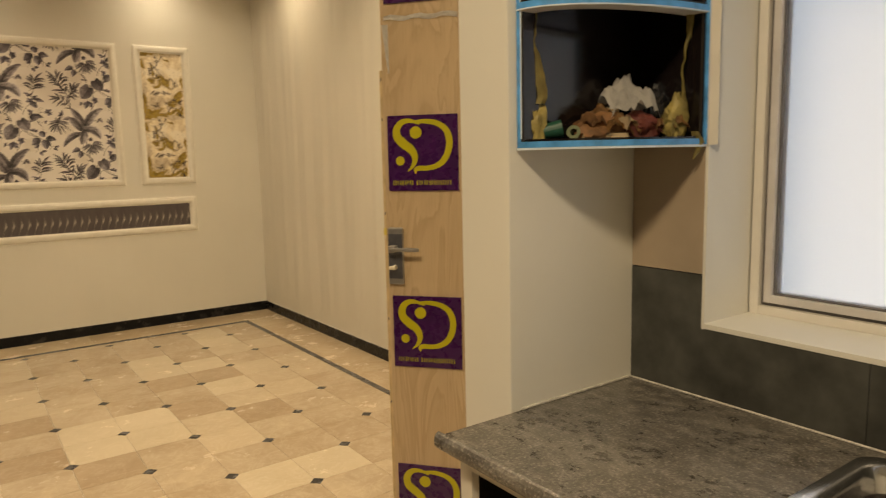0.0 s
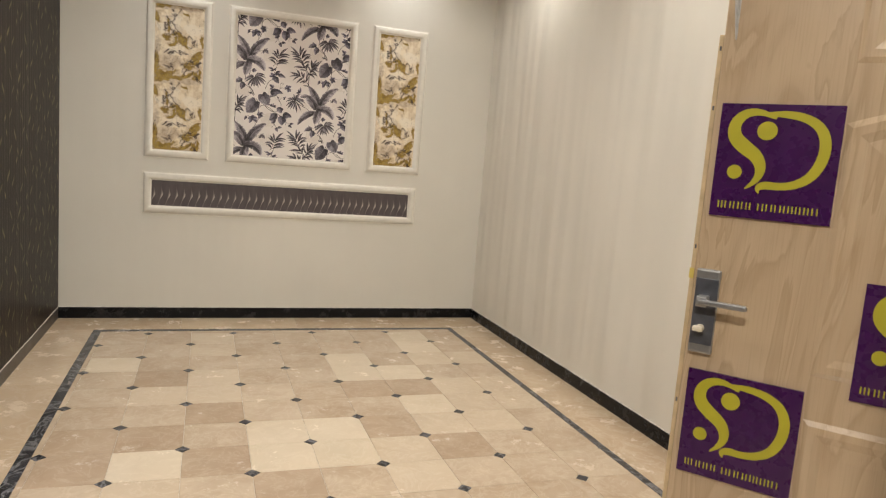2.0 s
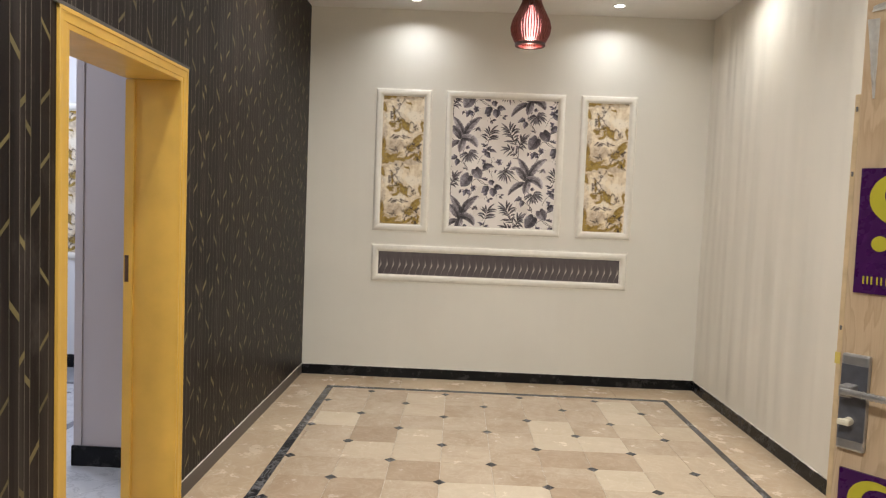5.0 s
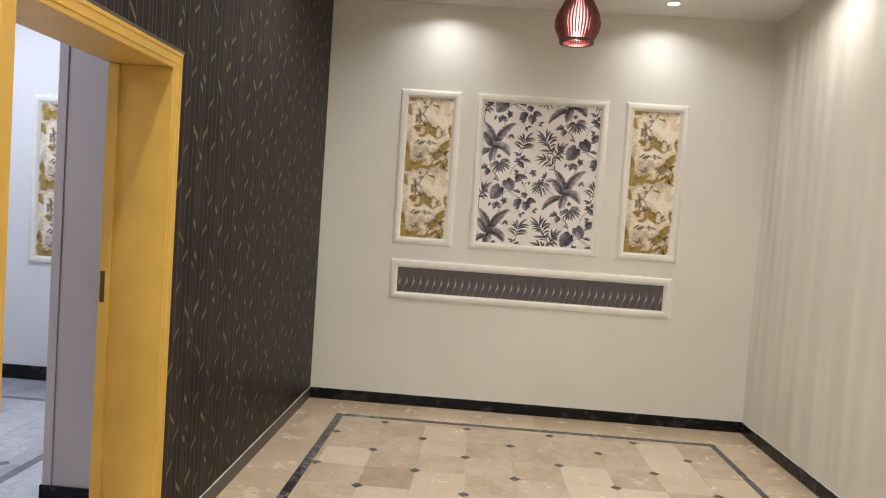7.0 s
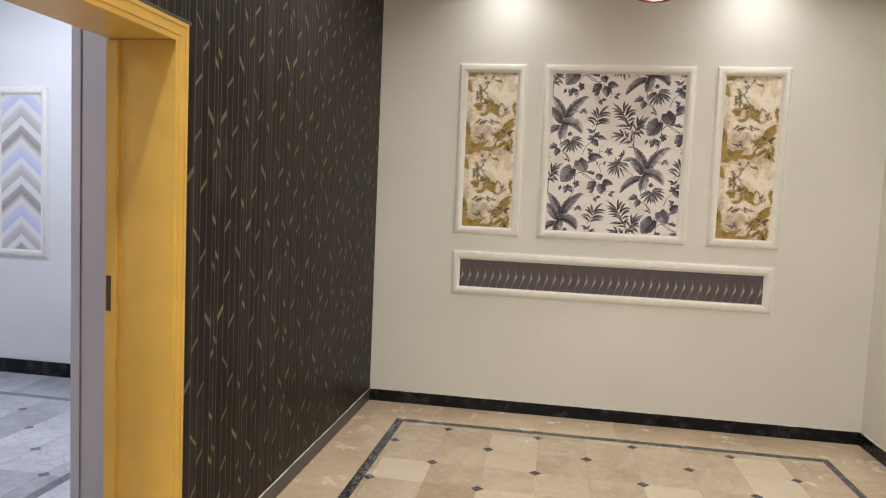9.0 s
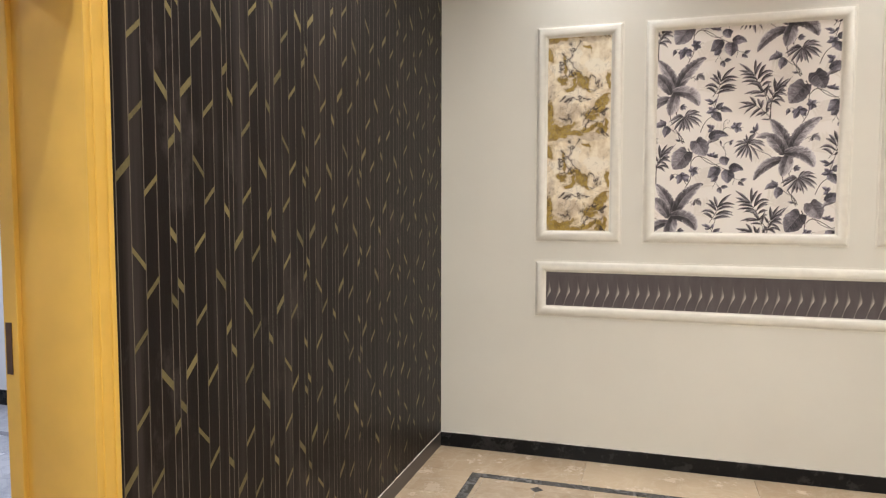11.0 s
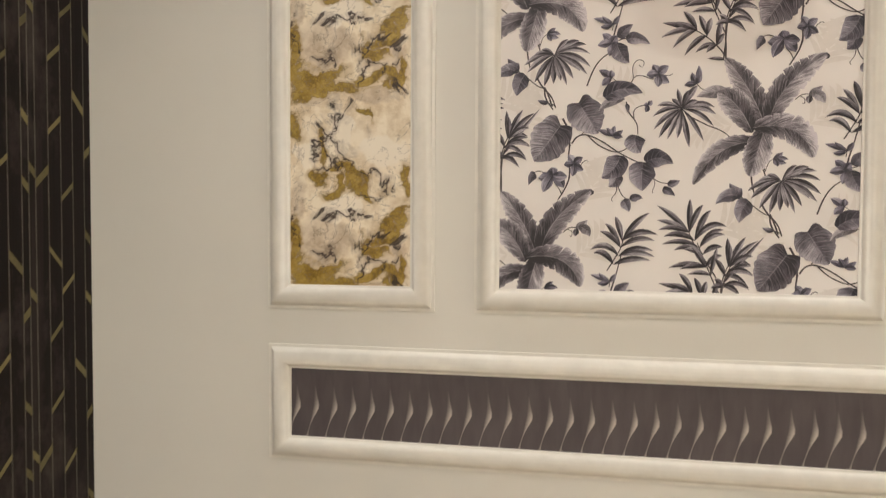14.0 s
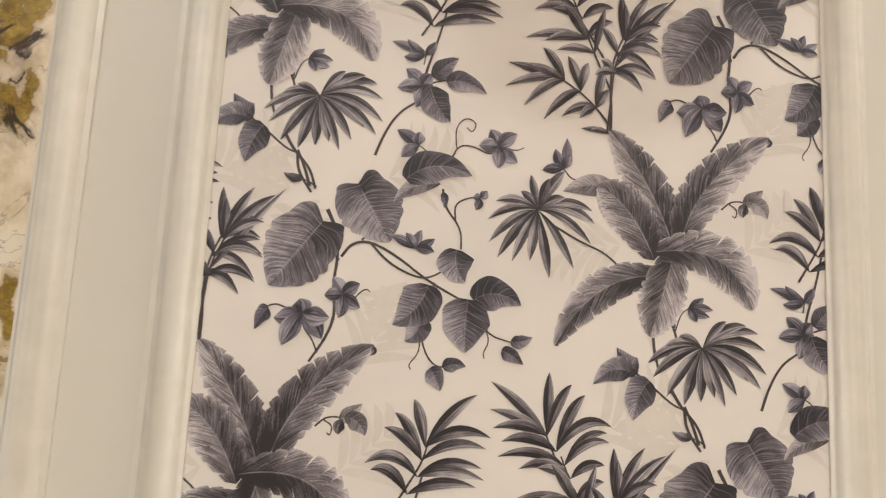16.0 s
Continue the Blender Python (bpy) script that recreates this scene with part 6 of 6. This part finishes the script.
def flat_piece(name, outline, top, material, parent, thick=0.012):
    """A thin stone piece from its outline, its upper edge eased."""
    bm = bmesh.new()
    cx, cy = sum(p[0] for p in outline) / len(outline), sum(p[1] for p in outline) / len(outline)
    rows = []
    for inset, z in ((0.0, top - thick), (0.0, top - 0.001), (0.0012, top)):
        ring = []
        for x, y in outline:
            ln = math.hypot(x - cx, y - cy)
            f = (ln - inset) / ln
            ring.append(bm.verts.new((cx + (x - cx) * f, cy + (y - cy) * f, z)))
        rows.append(ring)
    n = len(outline)
    for a, b in zip(rows, rows[1:]):
        for k in range(n):
            bm.faces.new((a[k], a[(k + 1) % n], b[(k + 1) % n], b[k]))
    bm.faces.new(rows[-1])
    return part(name, bm, material, parent)


def clip_poly(poly, x0, x1, y0, y1):
    for axis, lim, sign in ((0, x0, 1), (0, x1, -1), (1, y0, 1), (1, y1, -1)):
        got = []
        for a, b in zip(poly, poly[1:] + poly[:1]):
            da, db = sign * (a[axis] - lim), sign * (b[axis] - lim)
            if da >= 0:
                got.append(a)
            if da * db < 0:
                f = da / (da - db)
                got.append((a[0] + (b[0] - a[0]) * f, a[1] + (b[1] - a[1]) * f))
        poly = got
        if len(poly) < 3:
            return []
    return poly


# tiles that stand out of the field by their tone
CREAM = {(2, -2), (3, -2), (2, -1), (3, -1), (0, -2), (-1, 3), (4, 3), (4, 2), (5, 2), (6, 4), (6, 5), (5, 0), (5, -5), (4, -5), (-1, -5), (2, -5), (2, -6)}
PALE = {(1, 5), (1, 4), (6, 3), (7, 3), (1, 2), (1, 1), (0, 1), (6, 1), (7, 1), (6, 0), (7, 0), (5, -1), (4, -2), (4, -3), (0, -3), (6, -1)}
BROWN = {(5, 1), (4, -1), (1, 0), (0, -1), (1, -2), (5, -2), (-1, -1), (-1, -2), (4, 1), (2, -3), (0, 2)}


def tile_field(parent, field, ox, oy, tx, ty, stone, inset, picks):
    i0, i1 = math.floor((field[0] - ox) / tx) - 1, math.ceil((field[1] - ox) / tx) + 1
    j0, j1 = math.floor((field[2] - oy) / ty) - 1, math.ceil((field[3] - oy) / ty) + 1
    for i in range(i0, i1):
        for j in range(j0, j1):
            x0, x1, y0, y1 = ox + i * tx + GAP, ox + (i + 1) * tx - GAP, oy + j * ty + GAP, oy + (j + 1) * ty - GAP
            d = DIA
            if (i + j) % 2 == 0:
                poly = [(x0 + d, y0), (x1, y0), (x1, y1 - d), (x1 - d, y1), (x0, y1), (x0, y0 + d)]
            else:
                poly = [(x0, y0), (x1 - d, y0), (x1, y0 + d), (x1, y1), (x0 + d, y1), (x0, y1 - d)]
            poly = clip_poly(poly, *field)
            if poly:
                flat_piece("tile", poly, 0.0, next((m for m, cells in picks if (i, j) in cells), stone), parent)
            if (i + j) % 2 == 0:
                cx, cy = ox + i * tx, oy + j * ty
                r = DIA - 0.001
                poly = clip_poly([(cx + r, cy), (cx, cy + r), (cx - r, cy), (cx, cy - r)], *field)
                if poly:
                    flat_piece("diamond_inset", poly, 0.0, inset, parent)


tile_field(floor, FIELD, OX, OY, TX, TY, BEIGE, BLACK, ((BEIGE_LIGHT, CREAM), (BEIGE_PALE, PALE), (BEIGE_BROWN, BROWN)))
# black border strips in short lengths, mitred by butting
BW = 0.058


def run(parent, name, x0, x1, y0, y1, step, material):
    """A strip of stone laid in lengths."""
    along_y = (y1 - y0) > (x1 - x0)
    a, end = (y0, y1) if along_y else (x0, x1)
    while a < end - 0.01:
        b = min(a + step, end)
        if along_y:
            flat_piece(name, [(x0, a + 0.0008), (x1, a + 0.0008), (x1, b - 0.0008), (x0, b - 0.0008)], 0.0, material, parent)
        else:
            flat_piece(name, [(a + 0.0008, y0), (b - 0.0008, y0), (b - 0.0008, y1), (a + 0.0008, y1)], 0.0, material, parent)
        a = b


run(floor, "border_strip", FIELD[0] - BW, FIELD[0] - 0.001, FIELD[2], FIELD[3] + BW, 0.61, BLACK)
run(floor, "border_strip", FIELD[1] + 0.001, FIELD[1] + BW - 0.012, FIELD[2], FIELD[3] + BW, 0.61, BLACK)
run(floor, "border_strip", FIELD[0], FIELD[1], FIELD[3] + 0.001, FIELD[3] + BW, 0.61, BLACK)
run(floor, "margin_slab", WEST - 0.01, FIELD[0] - BW - 0.001, FIELD[2], FIELD[3] + BW, 0.92, MARGIN)
run(floor, "margin_slab", FIELD[1] + BW - 0.011, EAST, FIELD[2], FIELD[3] + BW, 0.92, MARGIN)
run(floor, "margin_slab", WEST, EAST, FIELD[3] + BW + 0.001, NORTH, 0.92, MARGIN)

NF = (-4.2, -1.86, 2.3, 6.72)
tile_field(floor_next, NF, -2.273, 5.864, 0.305, 0.305, GREY_MARBLE, GREY_DARK, ())
run(floor_next, "border_strip", NF[1] + 0.001, NF[1] + 0.06, NF[2], NF[3] + 0.06, 0.61, GREY_DARK)
run(floor_next, "border_strip", NF[0], NF[1], NF[3] + 0.001, NF[3] + 0.06, 0.61, GREY_DARK)
run(floor_next, "margin_slab", NF[1] + 0.061, WEST - 0.241, NF[2], 7.26, 0.92, GREY_MARBLE)
run(floor_next, "margin_slab", NF[0], NF[1] + 0.06, NF[3] + 0.061, 7.26, 0.92, GREY_MARBLE)
